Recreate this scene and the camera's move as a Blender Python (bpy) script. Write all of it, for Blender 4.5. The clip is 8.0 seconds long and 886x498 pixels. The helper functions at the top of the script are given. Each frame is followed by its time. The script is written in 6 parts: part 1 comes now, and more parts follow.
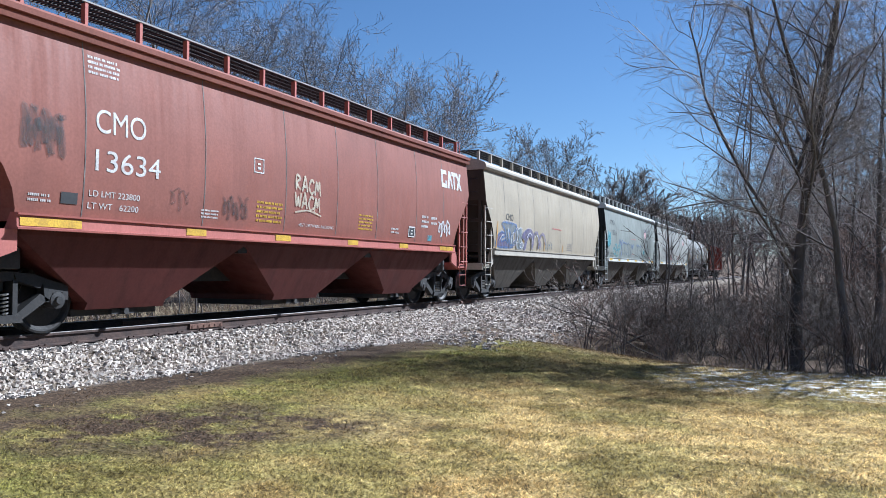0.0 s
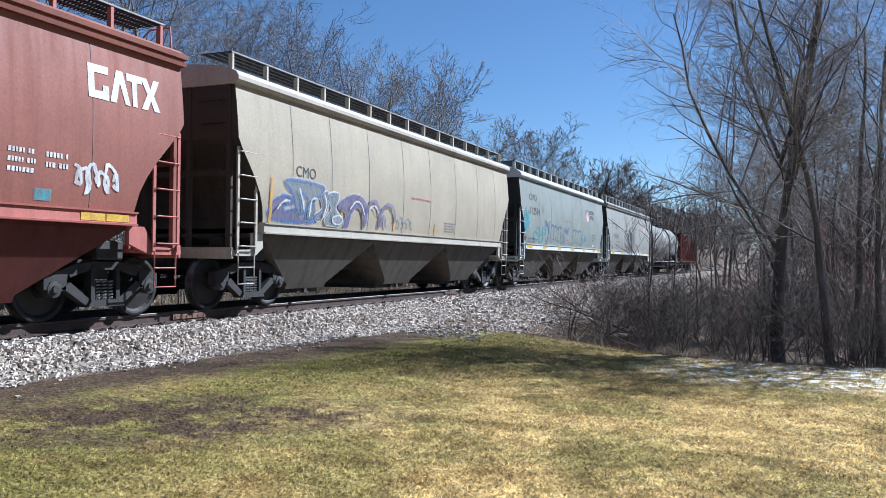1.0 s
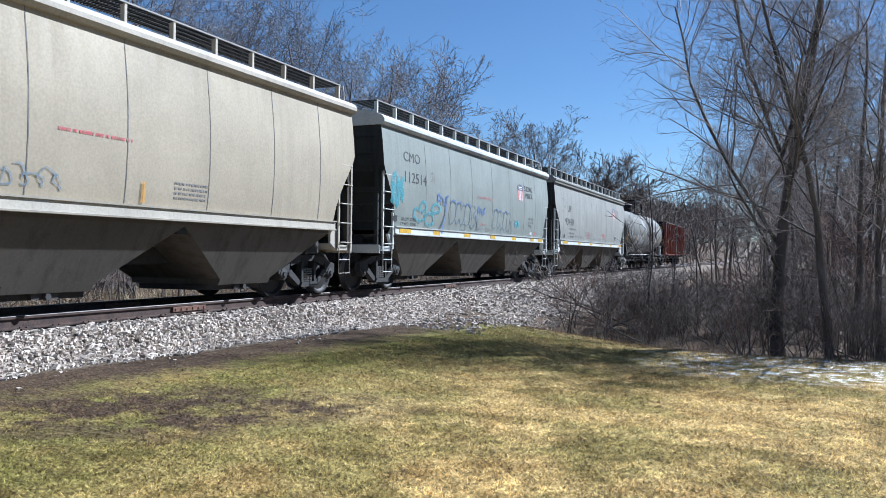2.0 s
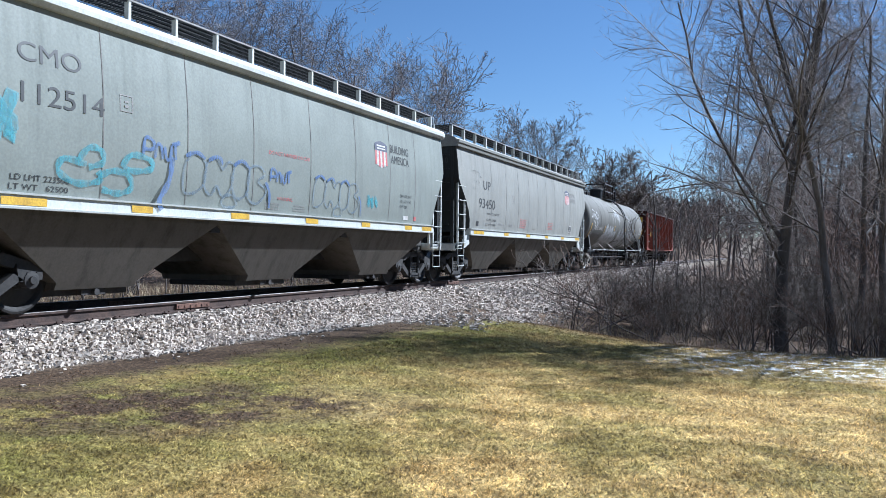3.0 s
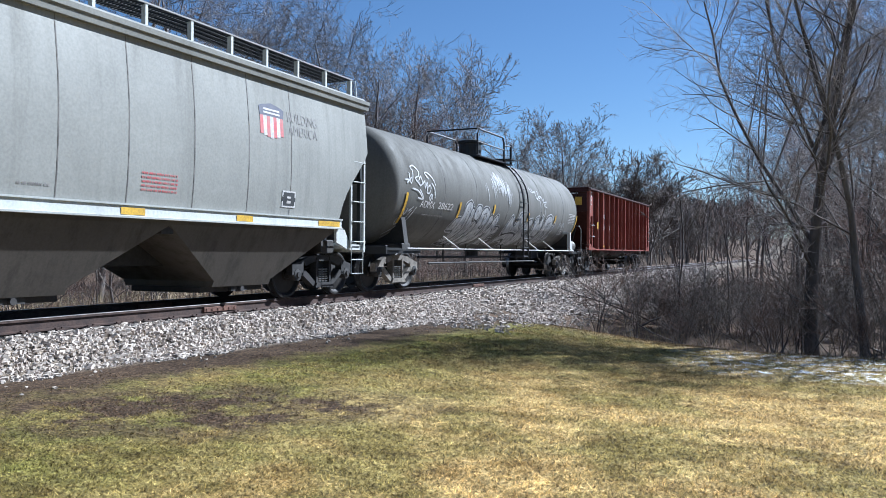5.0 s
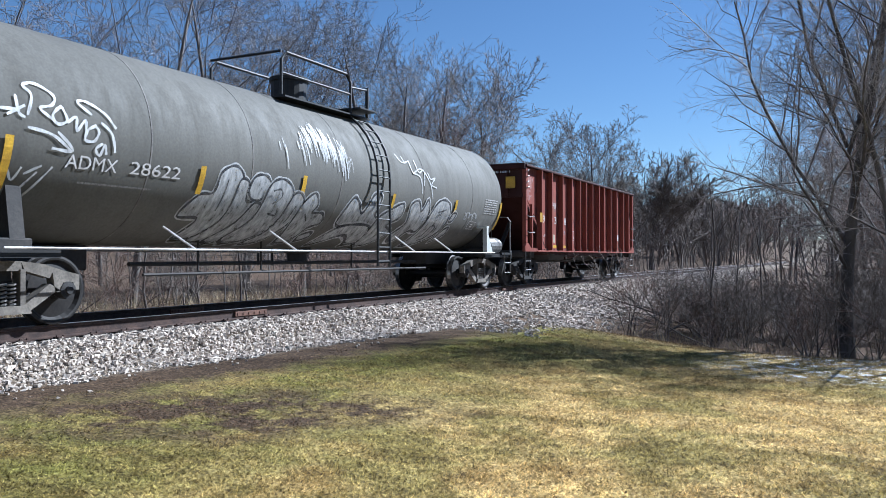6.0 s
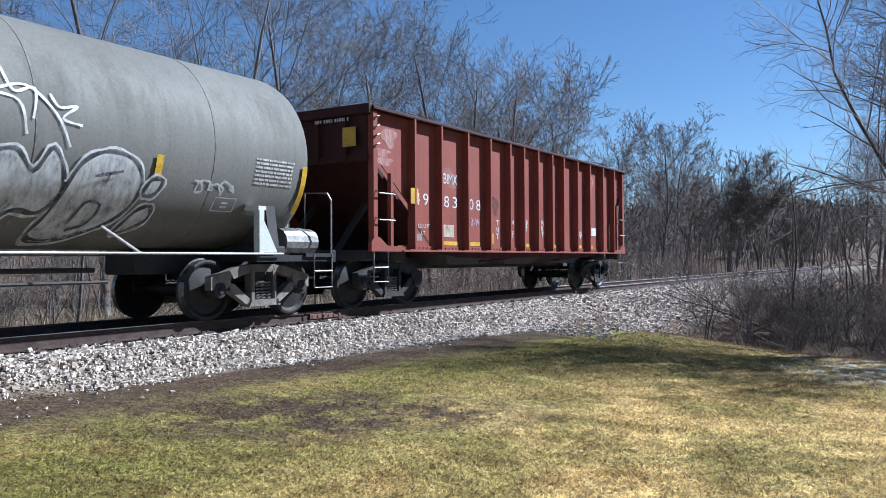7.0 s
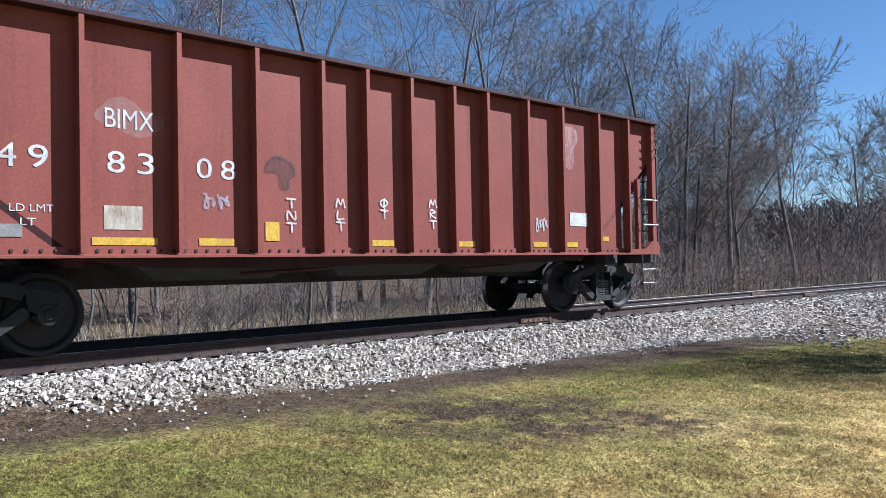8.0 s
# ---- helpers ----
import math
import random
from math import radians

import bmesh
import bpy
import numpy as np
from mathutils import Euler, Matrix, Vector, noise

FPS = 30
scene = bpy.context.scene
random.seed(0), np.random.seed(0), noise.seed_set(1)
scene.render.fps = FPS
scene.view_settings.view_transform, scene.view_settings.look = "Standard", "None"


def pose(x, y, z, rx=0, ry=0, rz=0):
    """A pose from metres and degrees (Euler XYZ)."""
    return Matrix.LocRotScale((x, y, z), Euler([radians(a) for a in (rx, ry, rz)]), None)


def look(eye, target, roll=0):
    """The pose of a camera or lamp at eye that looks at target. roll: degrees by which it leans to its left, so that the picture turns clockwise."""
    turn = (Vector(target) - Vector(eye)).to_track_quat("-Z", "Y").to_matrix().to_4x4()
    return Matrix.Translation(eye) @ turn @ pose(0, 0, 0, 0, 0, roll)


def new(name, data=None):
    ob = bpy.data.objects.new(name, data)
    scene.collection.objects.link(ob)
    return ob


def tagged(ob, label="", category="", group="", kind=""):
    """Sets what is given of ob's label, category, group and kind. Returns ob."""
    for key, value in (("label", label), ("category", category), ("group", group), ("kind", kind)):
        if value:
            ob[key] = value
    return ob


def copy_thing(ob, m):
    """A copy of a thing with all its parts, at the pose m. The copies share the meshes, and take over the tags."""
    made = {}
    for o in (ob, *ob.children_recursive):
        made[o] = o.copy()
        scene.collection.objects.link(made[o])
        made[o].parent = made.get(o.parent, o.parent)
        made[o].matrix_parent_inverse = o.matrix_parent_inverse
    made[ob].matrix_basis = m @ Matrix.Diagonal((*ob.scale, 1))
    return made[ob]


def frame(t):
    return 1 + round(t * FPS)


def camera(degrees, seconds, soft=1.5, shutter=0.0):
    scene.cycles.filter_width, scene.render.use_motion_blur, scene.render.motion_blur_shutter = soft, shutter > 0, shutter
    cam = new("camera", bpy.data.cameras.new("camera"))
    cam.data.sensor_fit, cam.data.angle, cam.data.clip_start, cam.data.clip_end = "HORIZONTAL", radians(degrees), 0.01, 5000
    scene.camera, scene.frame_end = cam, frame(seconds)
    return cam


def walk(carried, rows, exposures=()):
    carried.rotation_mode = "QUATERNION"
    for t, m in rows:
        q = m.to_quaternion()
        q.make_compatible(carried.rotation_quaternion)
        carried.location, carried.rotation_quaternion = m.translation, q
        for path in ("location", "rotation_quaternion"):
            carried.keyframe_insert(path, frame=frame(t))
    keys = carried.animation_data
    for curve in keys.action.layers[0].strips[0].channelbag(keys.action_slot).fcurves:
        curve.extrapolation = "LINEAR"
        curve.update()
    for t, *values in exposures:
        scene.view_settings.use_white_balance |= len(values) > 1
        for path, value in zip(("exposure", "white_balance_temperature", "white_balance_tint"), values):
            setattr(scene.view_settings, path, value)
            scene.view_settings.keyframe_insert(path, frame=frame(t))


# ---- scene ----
# ---- camera: stands on the lawn and turns; rows of seconds, yaw, pitch, roll ----
EYE_Z = 0.892
cam = camera(57.63, 8.0, soft=0.5, shutter=0.02)
TURN = [(0.0, 23.982, 1.478, 0.300), (0.5, 23.200, 1.159, 0.420), (1.0, 22.875, 0.851, 0.489), (1.5, 22.815, 0.569, 0.630),
        (3.0, 23.100, 0.119, 0.499), (3.5, 23.294, 0.075, 0.452), (4.0, 23.639, 0.093, 0.391), (4.5, 24.199, 0.175, 0.357),
        (6.0, 26.917, 0.554, -0.020), (6.5, 28.720, 0.669, -0.172), (7.0, 31.979, 0.767, -0.343), (7.5, 37.457, 0.926, -0.485),
        (8.0, 46.792, 1.238, -1.096)]


def aimed(yaw, pitch, roll):
    y, p = radians(yaw), radians(pitch)
    ahead = Vector((-math.sin(y) * math.cos(p), math.cos(y) * math.cos(p), math.sin(p)))
    eye = Vector((0, 0, EYE_Z))
    return look(eye, eye + ahead, roll)


walk(cam, [(t, aimed(y, p, r)) for t, y, p, r in TURN], exposures=[(0.0, 1.27, 4960, 8), (8.0, 1.27, 4960, 8)])

# ---- the train's run: metres gone at each time, along -y ----
TRACK_X = -10.226
RUN_T = [0.0, 0.5, 1.0, 1.5, 3.0, 3.5, 4.0, 4.5, 6.0, 6.5, 7.0, 7.5, 8.0]
RUN_D = [-0.22, -0.12, 0.22, 0.13, 0.21, -0.04, 0.0, 0.48, 0.14, -0.13, -0.03, -0.25, -0.45]


def gone(t):
    """Metres that the train has rolled at t seconds."""
    n = len(RUN_T)
    k = min(max(sum(1 for a in RUN_T if a <= t) - 1, 0), n - 2)

    def slope(i):
        a, b = max(i - 1, 0), min(i + 1, n - 1)
        return (RUN_D[b] - RUN_D[a]) / (RUN_T[b] - RUN_T[a])
    w = RUN_T[k + 1] - RUN_T[k]
    u = (t - RUN_T[k]) / w
    extra = ((2 * u**3 - 3 * u**2 + 1) * RUN_D[k] + (u**3 - 2 * u**2 + u) * w * slope(k)
             + (3 * u**2 - 2 * u**3) * RUN_D[k + 1] + (u**3 - u**2) * w * slope(k + 1))
    return 10.7344 * t + 0.03417 * t * t + extra

# ---- daylight ----
SUN_AZ, SUN_EL = 35.5, 39.0
sun_way = Vector((math.sin(radians(SUN_AZ)) * math.cos(radians(SUN_EL)), math.cos(radians(SUN_AZ)) * math.cos(radians(SUN_EL)), math.sin(radians(SUN_EL))))
world = bpy.data.worlds.new("sky")
scene.world = world
world.use_nodes = True
wn = world.node_tree.nodes
wn.clear()
sky = wn.new("ShaderNodeTexSky")
sky.sky_type, sky.sun_disc = "NISHITA", False
sky.sun_elevation, sky.sun_rotation = radians(SUN_EL), radians(SUN_AZ)
sky.altitude, sky.air_density, sky.dust_density, sky.ozone_density = 200, 1.0, 0.0, 2.2
wbg, wout = wn.new("ShaderNodeBackground"), wn.new("ShaderNodeOutputWorld")
wbg.inputs["Strength"].default_value = 0.037
world.node_tree.links.new(sky.outputs[0], wbg.inputs[0])
world.node_tree.links.new(wbg.outputs[0], wout.inputs[0])
lamp = bpy.data.lights.new("sun", "SUN")
lamp.energy, lamp.angle, lamp.color = 5.2, radians(0.53), (1.0, 0.93, 0.82)
sun = new("sun", lamp)
sun.matrix_world = look(sun_way * 60, (0, 0, 0))



# ---- materials ----
def nodes_of(name):
    m = bpy.data.materials.new(name)
    m.use_nodes = True
    t = m.node_tree
    return m, t, t.nodes, t.nodes["Principled BSDF"]


def ramp(t, a, b, src, lo=0.35, hi=0.65):
    r = t.nodes.new("ShaderNodeValToRGB")
    r.color_ramp.elements[0].position, r.color_ramp.elements[1].position = lo, hi
    r.color_ramp.elements[0].color, r.color_ramp.elements[1].color = (*a, 1), (*b, 1)
    t.links.new(src, r.inputs[0])
    return r.outputs[0]


def noise_of(t, scale, detail=4.0, stretch=(1, 1, 1), rough=0.6, coords="Object"):
    tc, mp, n = t.nodes.new("ShaderNodeTexCoord"), t.nodes.new("ShaderNodeMapping"), t.nodes.new("ShaderNodeTexNoise")
    mp.inputs["Scale"].default_value = stretch
    n.inputs["Scale"].default_value, n.inputs["Detail"].default_value, n.inputs["Roughness"].default_value = scale, detail, rough
    t.links.new(tc.outputs[coords], mp.inputs[0])
    t.links.new(mp.outputs[0], n.inputs[0])
    return n.outputs[0]


def blend(t, fac, a, b, mode="MIX"):
    m = t.nodes.new("ShaderNodeMix")
    m.data_type, m.blend_type = "RGBA", mode
    for v, i in ((fac, 0), (a, 6), (b, 7)):
        if hasattr(v, "is_linked"):
            t.links.new(v, m.inputs[i])
        else:
            m.inputs[i].default_value = v if i == 0 else (*v, 1)
    return m.outputs[2]


def bumped(t, bsdf, height, strength=0.3, distance=0.01):
    b = t.nodes.new("ShaderNodeBump")
    b.inputs["Strength"].default_value, b.inputs["Distance"].default_value = strength, distance
    t.links.new(height, b.inputs["Height"])
    t.links.new(b.outputs[0], bsdf.inputs["Normal"])


def surface(name, base, dark=None, rough=0.7, metal=0.0, scale=3.0, fine=40.0, bump=0.3, dist=0.005, stretch=(1, 1, 1), vary=0.0, lo=0.35, hi=0.65):
    """A matt or glossy surface: two colours in large patches, fine grain, relief."""
    m, t, n, bsdf = nodes_of(name)
    dark = dark or tuple(c * 0.7 for c in base)
    big, small = noise_of(t, scale, 5, stretch), noise_of(t, fine, 3, stretch)
    col = ramp(t, dark, base, big, lo, hi)
    grain = ramp(t, (0.72, 0.72, 0.72), (1.12, 1.12, 1.12), small)
    col = blend(t, 1.0, col, grain, "MULTIPLY")
    if vary:
        oi = t.nodes.new("ShaderNodeObjectInfo")
        v = ramp(t, (1 - vary,) * 3, (1 + vary,) * 3, oi.outputs["Random"], 0.0, 1.0)
        col = blend(t, 1.0, col, v, "MULTIPLY")
    t.links.new(col, bsdf.inputs["Base Color"])
    bsdf.inputs["Roughness"].default_value, bsdf.inputs["Metallic"].default_value = rough, metal
    bumped(t, bsdf, small, bump, dist)
    return m


def car_paint(name, base, grime, rust=(0.12, 0.05, 0.025), dirt=0.5, rough=0.6):
    """Weathered paint: soft fading, vertical dirt streaks, scattered rust, faint dents."""
    m, t, n, bsdf = nodes_of(name)
    fade = noise_of(t, 0.7, 4)
    streak = noise_of(t, 1.0, 6, (3.0, 3.2, 0.16), 0.7)
    fine = noise_of(t, 26.0, 5)
    spots = noise_of(t, 7.0, 6, (1, 1, 0.5), 0.75)
    col = ramp(t, tuple(c * 0.86 for c in base), tuple(min(c * 1.08, 1) for c in base), fade, 0.3, 0.7)
    s = ramp(t, (0, 0, 0), (dirt,) * 3, streak, 0.5, 0.78)
    col = blend(t, s, col, grime)
    r = ramp(t, (0, 0, 0), (0.8, 0.8, 0.8), spots, 0.7, 0.8)
    col = blend(t, r, col, rust)
    g = ramp(t, (0.88, 0.88, 0.88), (1.06, 1.06, 1.06), fine)
    col = blend(t, 1.0, col, g, "MULTIPLY")
    t.links.new(col, bsdf.inputs["Base Color"])
    rr = ramp(t, (rough - 0.08,) * 3, (rough + 0.22,) * 3, streak, 0.4, 0.7)
    t.links.new(rr, bsdf.inputs["Roughness"])
    bsdf.inputs["Specular IOR Level"].default_value = 0.16
    bumped(t, bsdf, fade, 0.25, 0.03)
    return m


M_red = car_paint("red_oxide_paint", (0.219, 0.0862, 0.0639), (0.108, 0.0462, 0.04), dirt=0.4)
M_redsill = car_paint("pink_faded_sill_paint", (0.354, 0.123, 0.1), (0.154, 0.0539, 0.0462))
M_beige = car_paint("beige_paint", (0.335, 0.285, 0.21), (0.193, 0.162, 0.127), dirt=0.35)
M_cream = car_paint("cream_sill_paint", (0.385, 0.347, 0.289), (0.193, 0.162, 0.131))
M_pale = car_paint("pale_grey_green_paint", (0.208, 0.221, 0.199), (0.108, 0.115, 0.112), dirt=0.4)
M_white = car_paint("white_sill_paint", (0.477, 0.485, 0.462), (0.231, 0.216, 0.193))
M_upgrey = car_paint("light_grey_paint", (0.25, 0.245, 0.222), (0.1, 0.0963, 0.0886), dirt=0.45)
M_tank = car_paint("grey_tank_paint", (0.130, 0.124, 0.111), (0.05, 0.047, 0.044), dirt=0.3, rough=0.72)
M_brown = car_paint("oxide_brown_paint", (0.208, 0.061, 0.044), (0.0847, 0.0323, 0.0254), dirt=0.5)
M_black = surface("black_steel", (0.0169, 0.0162, 0.0169), (0.00924, 0.00847, 0.00847), 0.55, 0.2, 3, 30)
M_under = surface("grimy_underframe", (0.0308, 0.0262, 0.0231), (0.0154, 0.0131, 0.0123), 0.8, 0.0, 2.5, 20, 0.5)
M_truck = surface("truck_casting", (0.028, 0.024, 0.022), (0.012, 0.011, 0.011), 0.75, 0.2, 4, 30, 0.6)
M_truckdust = surface("dusty_tan_casting", (0.19, 0.165, 0.135), (0.08, 0.068, 0.056), 0.85, 0.0, 3, 30, 0.5)
M_spring = surface("spring_steel", (0.262, 0.254, 0.239), (0.123, 0.108, 0.1), 0.45, 0.5, 6, 40)
M_wheel = surface("wheel_steel", (0.026, 0.022, 0.02), (0.014, 0.012, 0.011), 0.6, 0.4, 5, 30)
M_tread = surface("polished_tread", (0.385, 0.37, 0.354), (0.193, 0.169, 0.154), 0.3, 0.9, 6, 60, 0.1)
M_rail = surface("rusty_rail", (0.077, 0.0462, 0.0347), (0.0385, 0.0246, 0.0208), 0.7, 0.4, 5, 40, 0.4)
M_railtop = surface("worn_rail_head", (0.323, 0.308, 0.3), (0.154, 0.131, 0.115), 0.32, 0.9, 4, 60, 0.1)
M_tie = surface("creosoted_timber", (0.0655, 0.0524, 0.0431), (0.0308, 0.0246, 0.0216), 0.9, 0.0, 4, 30, 0.6, stretch=(0.4, 4, 4), vary=0.3)
M_yellow = surface("yellow_reflective", (0.554, 0.339, 0.0154), (0.385, 0.223, 0.0154), 0.5, 0, 4, 40, 0.1)
M_letter = surface("white_lettering", (0.554, 0.539, 0.524), (0.385, 0.354, 0.331), 0.6, 0, 5, 40, 0.05)
M_dark = surface("dark_lettering", (0.014, 0.014, 0.016), (0.03, 0.03, 0.031), 0.6, 0, 5, 40, 0.05)
M_faint = surface("faded_lettering", (0.169, 0.154, 0.146), (0.231, 0.216, 0.2), 0.6, 0, 5, 40, 0.05)
M_crimson = surface("red_lettering", (0.424, 0.0616, 0.0693), (0.385, 0.154, 0.139), 0.6, 0, 5, 40, 0.05)
M_bark = surface("grey_brown_bark", (0.15, 0.13, 0.115), (0.07, 0.06, 0.055), 0.9, 0, 2, 14, 0.7, 0.01, (1, 1, 0.3), vary=0.15)
M_twig = surface("brown_twigs", (0.20, 0.163, 0.135), (0.11, 0.088, 0.074), 0.85, 0, 0.6, 6, 0.0, vary=0.15)
M_twigred = surface("reddish_twigs", (0.25, 0.168, 0.13), (0.15, 0.096, 0.074), 0.85, 0, 0.6, 6, 0.0, vary=0.15)
M_straw = surface("dry_straw", (0.42, 0.34, 0.21), (0.22, 0.16, 0.09), 0.85, 0, 0.8, 4, 0.0)


# ---- mesh helpers ----
def mesh_from(name, verts, faces, mats=(), smooth=False, index=None):
    me = bpy.data.meshes.new(name)
    me.from_pydata([tuple(v) for v in verts], [], [tuple(f) for f in faces])
    for m in mats:
        me.materials.append(m)
    if index is not None:
        me.polygons.foreach_set("material_index", index)
    if smooth:
        me.polygons.foreach_set("use_smooth", [True] * len(me.polygons))
    me.update()
    return me


def part(name, bm, material, parent=None, label="", at=None, smooth=False):
    """Links a bmesh as one mesh object under a thing or a part."""
    me = bpy.data.meshes.new(name)
    bmesh.ops.recalc_face_normals(bm, faces=bm.faces)
    bm.to_mesh(me)
    bm.free()
    for m in material if isinstance(material, (list, tuple)) else (material,):
        me.materials.append(m)
    if smooth:
        me.polygons.foreach_set("use_smooth", [True] * len(me.polygons))
    ob = new(name, me)
    if parent:
        ob.parent = parent
    if at is not None:
        ob.matrix_basis = at
    if label:
        ob["label"] = label
    return ob


def shared(name, like, parent, at):
    """Another object on the mesh of a part."""
    ob = new(name, like.data)
    ob.parent = parent
    ob.matrix_basis = at
    if "label" in like:
        ob["label"] = like["label"]
    return ob


def box(bm, x0, x1, y0, y1, z0, z1, bevel=0.0, mat=0):
    vs = [bm.verts.new((x, y, z)) for x in (x0, x1) for y in (y0, y1) for z in (z0, z1)]
    quads = [(0, 1, 3, 2), (4, 6, 7, 5), (0, 4, 5, 1), (2, 3, 7, 6), (0, 2, 6, 4), (1, 5, 7, 3)]
    fs = [bm.faces.new([vs[i] for i in q]) for q in quads]
    for f in fs:
        f.material_index = mat
    if bevel:
        es = list({e for f in fs for e in f.edges})
        bmesh.ops.bevel(bm, geom=es, offset=bevel, segments=1, affect="EDGES", profile=0.5)
    return fs


def tube(bm, points, radius, sides=6, mat=0, closed_ends=True):
    """A round bar along a line of points."""
    pts = [Vector(p) for p in points]
    rings = []
    for i, p in enumerate(pts):
        d = (pts[min(i + 1, len(pts) - 1)] - pts[max(i - 1, 0)]).normalized()
        a = d.cross(Vector((0, 0, 1)) if abs(d.z) < 0.9 else Vector((1, 0, 0))).normalized()
        b = d.cross(a)
        rings.append([bm.verts.new(p + radius * (a * math.cos(2 * math.pi * k / sides) + b * math.sin(2 * math.pi * k / sides))) for k in range(sides)])
    for r, s in zip(rings, rings[1:]):
        for k in range(sides):
            bm.faces.new((r[k], r[(k + 1) % sides], s[(k + 1) % sides], s[k])).material_index = mat
    if closed_ends:
        bm.faces.new(rings[0]).material_index = mat
        bm.faces.new(rings[-1]).material_index = mat


def prism(bm, outline, axis, a, b, mat=0):
    """An outline of (u, v) pulled from a to b along an axis: x gives (y, z), y gives (x, z), z gives (x, y)."""
    def at(u, v, w):
        return {"x": (w, u, v), "y": (u, w, v), "z": (u, v, w)}[axis]
    lo, hi = [bm.verts.new(at(u, v, a)) for u, v in outline], [bm.verts.new(at(u, v, b)) for u, v in outline]
    n = len(outline)
    bm.faces.new(lo).material_index = mat
    bm.faces.new(hi[::-1]).material_index = mat
    for i in range(n):
        bm.faces.new((lo[i], hi[i], hi[(i + 1) % n], lo[(i + 1) % n])).material_index = mat


# ---- the lie of the land ----
def smooth_step(a, b, v):
    u = min(max((v - a) / (b - a), 0.0), 1.0)
    return u * u * (3 - 2 * u)


def ground_z(x, y):
    u = x - TRACK_X
    lawn = -0.56 - 0.20 * smooth_step(2.4, 8.0, u) - 0.25 * smooth_step(4.0, 9.5, u) * smooth_step(6.0, 15.0, y) * (1 - smooth_step(40, 80, y)) - 0.35 * smooth_step(2.6, 5.0, u) * smooth_step(16.5, 20.0, y) * (1 - smooth_step(45, 80, y))
    lawn += 0.04 * noise.noise(Vector((x * 0.25, y * 0.25, 0)))
    far = -0.75 + 0.12 * noise.noise(Vector((x * 0.15, y * 0.15, 3)))
    side = lawn if u > 0 else far
    bed = smooth_step(1.5, 2.2 + 1.6 * smooth_step(12.5, 21.0, y) * (u > 0), abs(u))
    z = -0.21 * (1 - bed) + side * bed
    hill = smooth_step(150, 420, math.hypot(x, y)) * 9.0
    return z + hill


def spread(a, b, near, far_step, dense_lo, dense_hi):
    out, v = [], a
    while v < b:
        out.append(v)
        gap = 0 if dense_lo <= v <= dense_hi else min(abs(v - dense_lo), abs(v - dense_hi))
        v += near + gap * far_step
    return out + [b]


gx, gy = spread(-900, 900, 0.22, 0.16, -14, 6), spread(-900, 1500, 0.3, 0.16, -2, 26)
gverts = [(x, y, ground_z(x, y)) for y in gy for x in gx]
W = len(gx)
gfaces = [(j * W + i, j * W + i + 1, (j + 1) * W + i + 1, (j + 1) * W + i) for j in range(len(gy) - 1) for i in range(W - 1)]


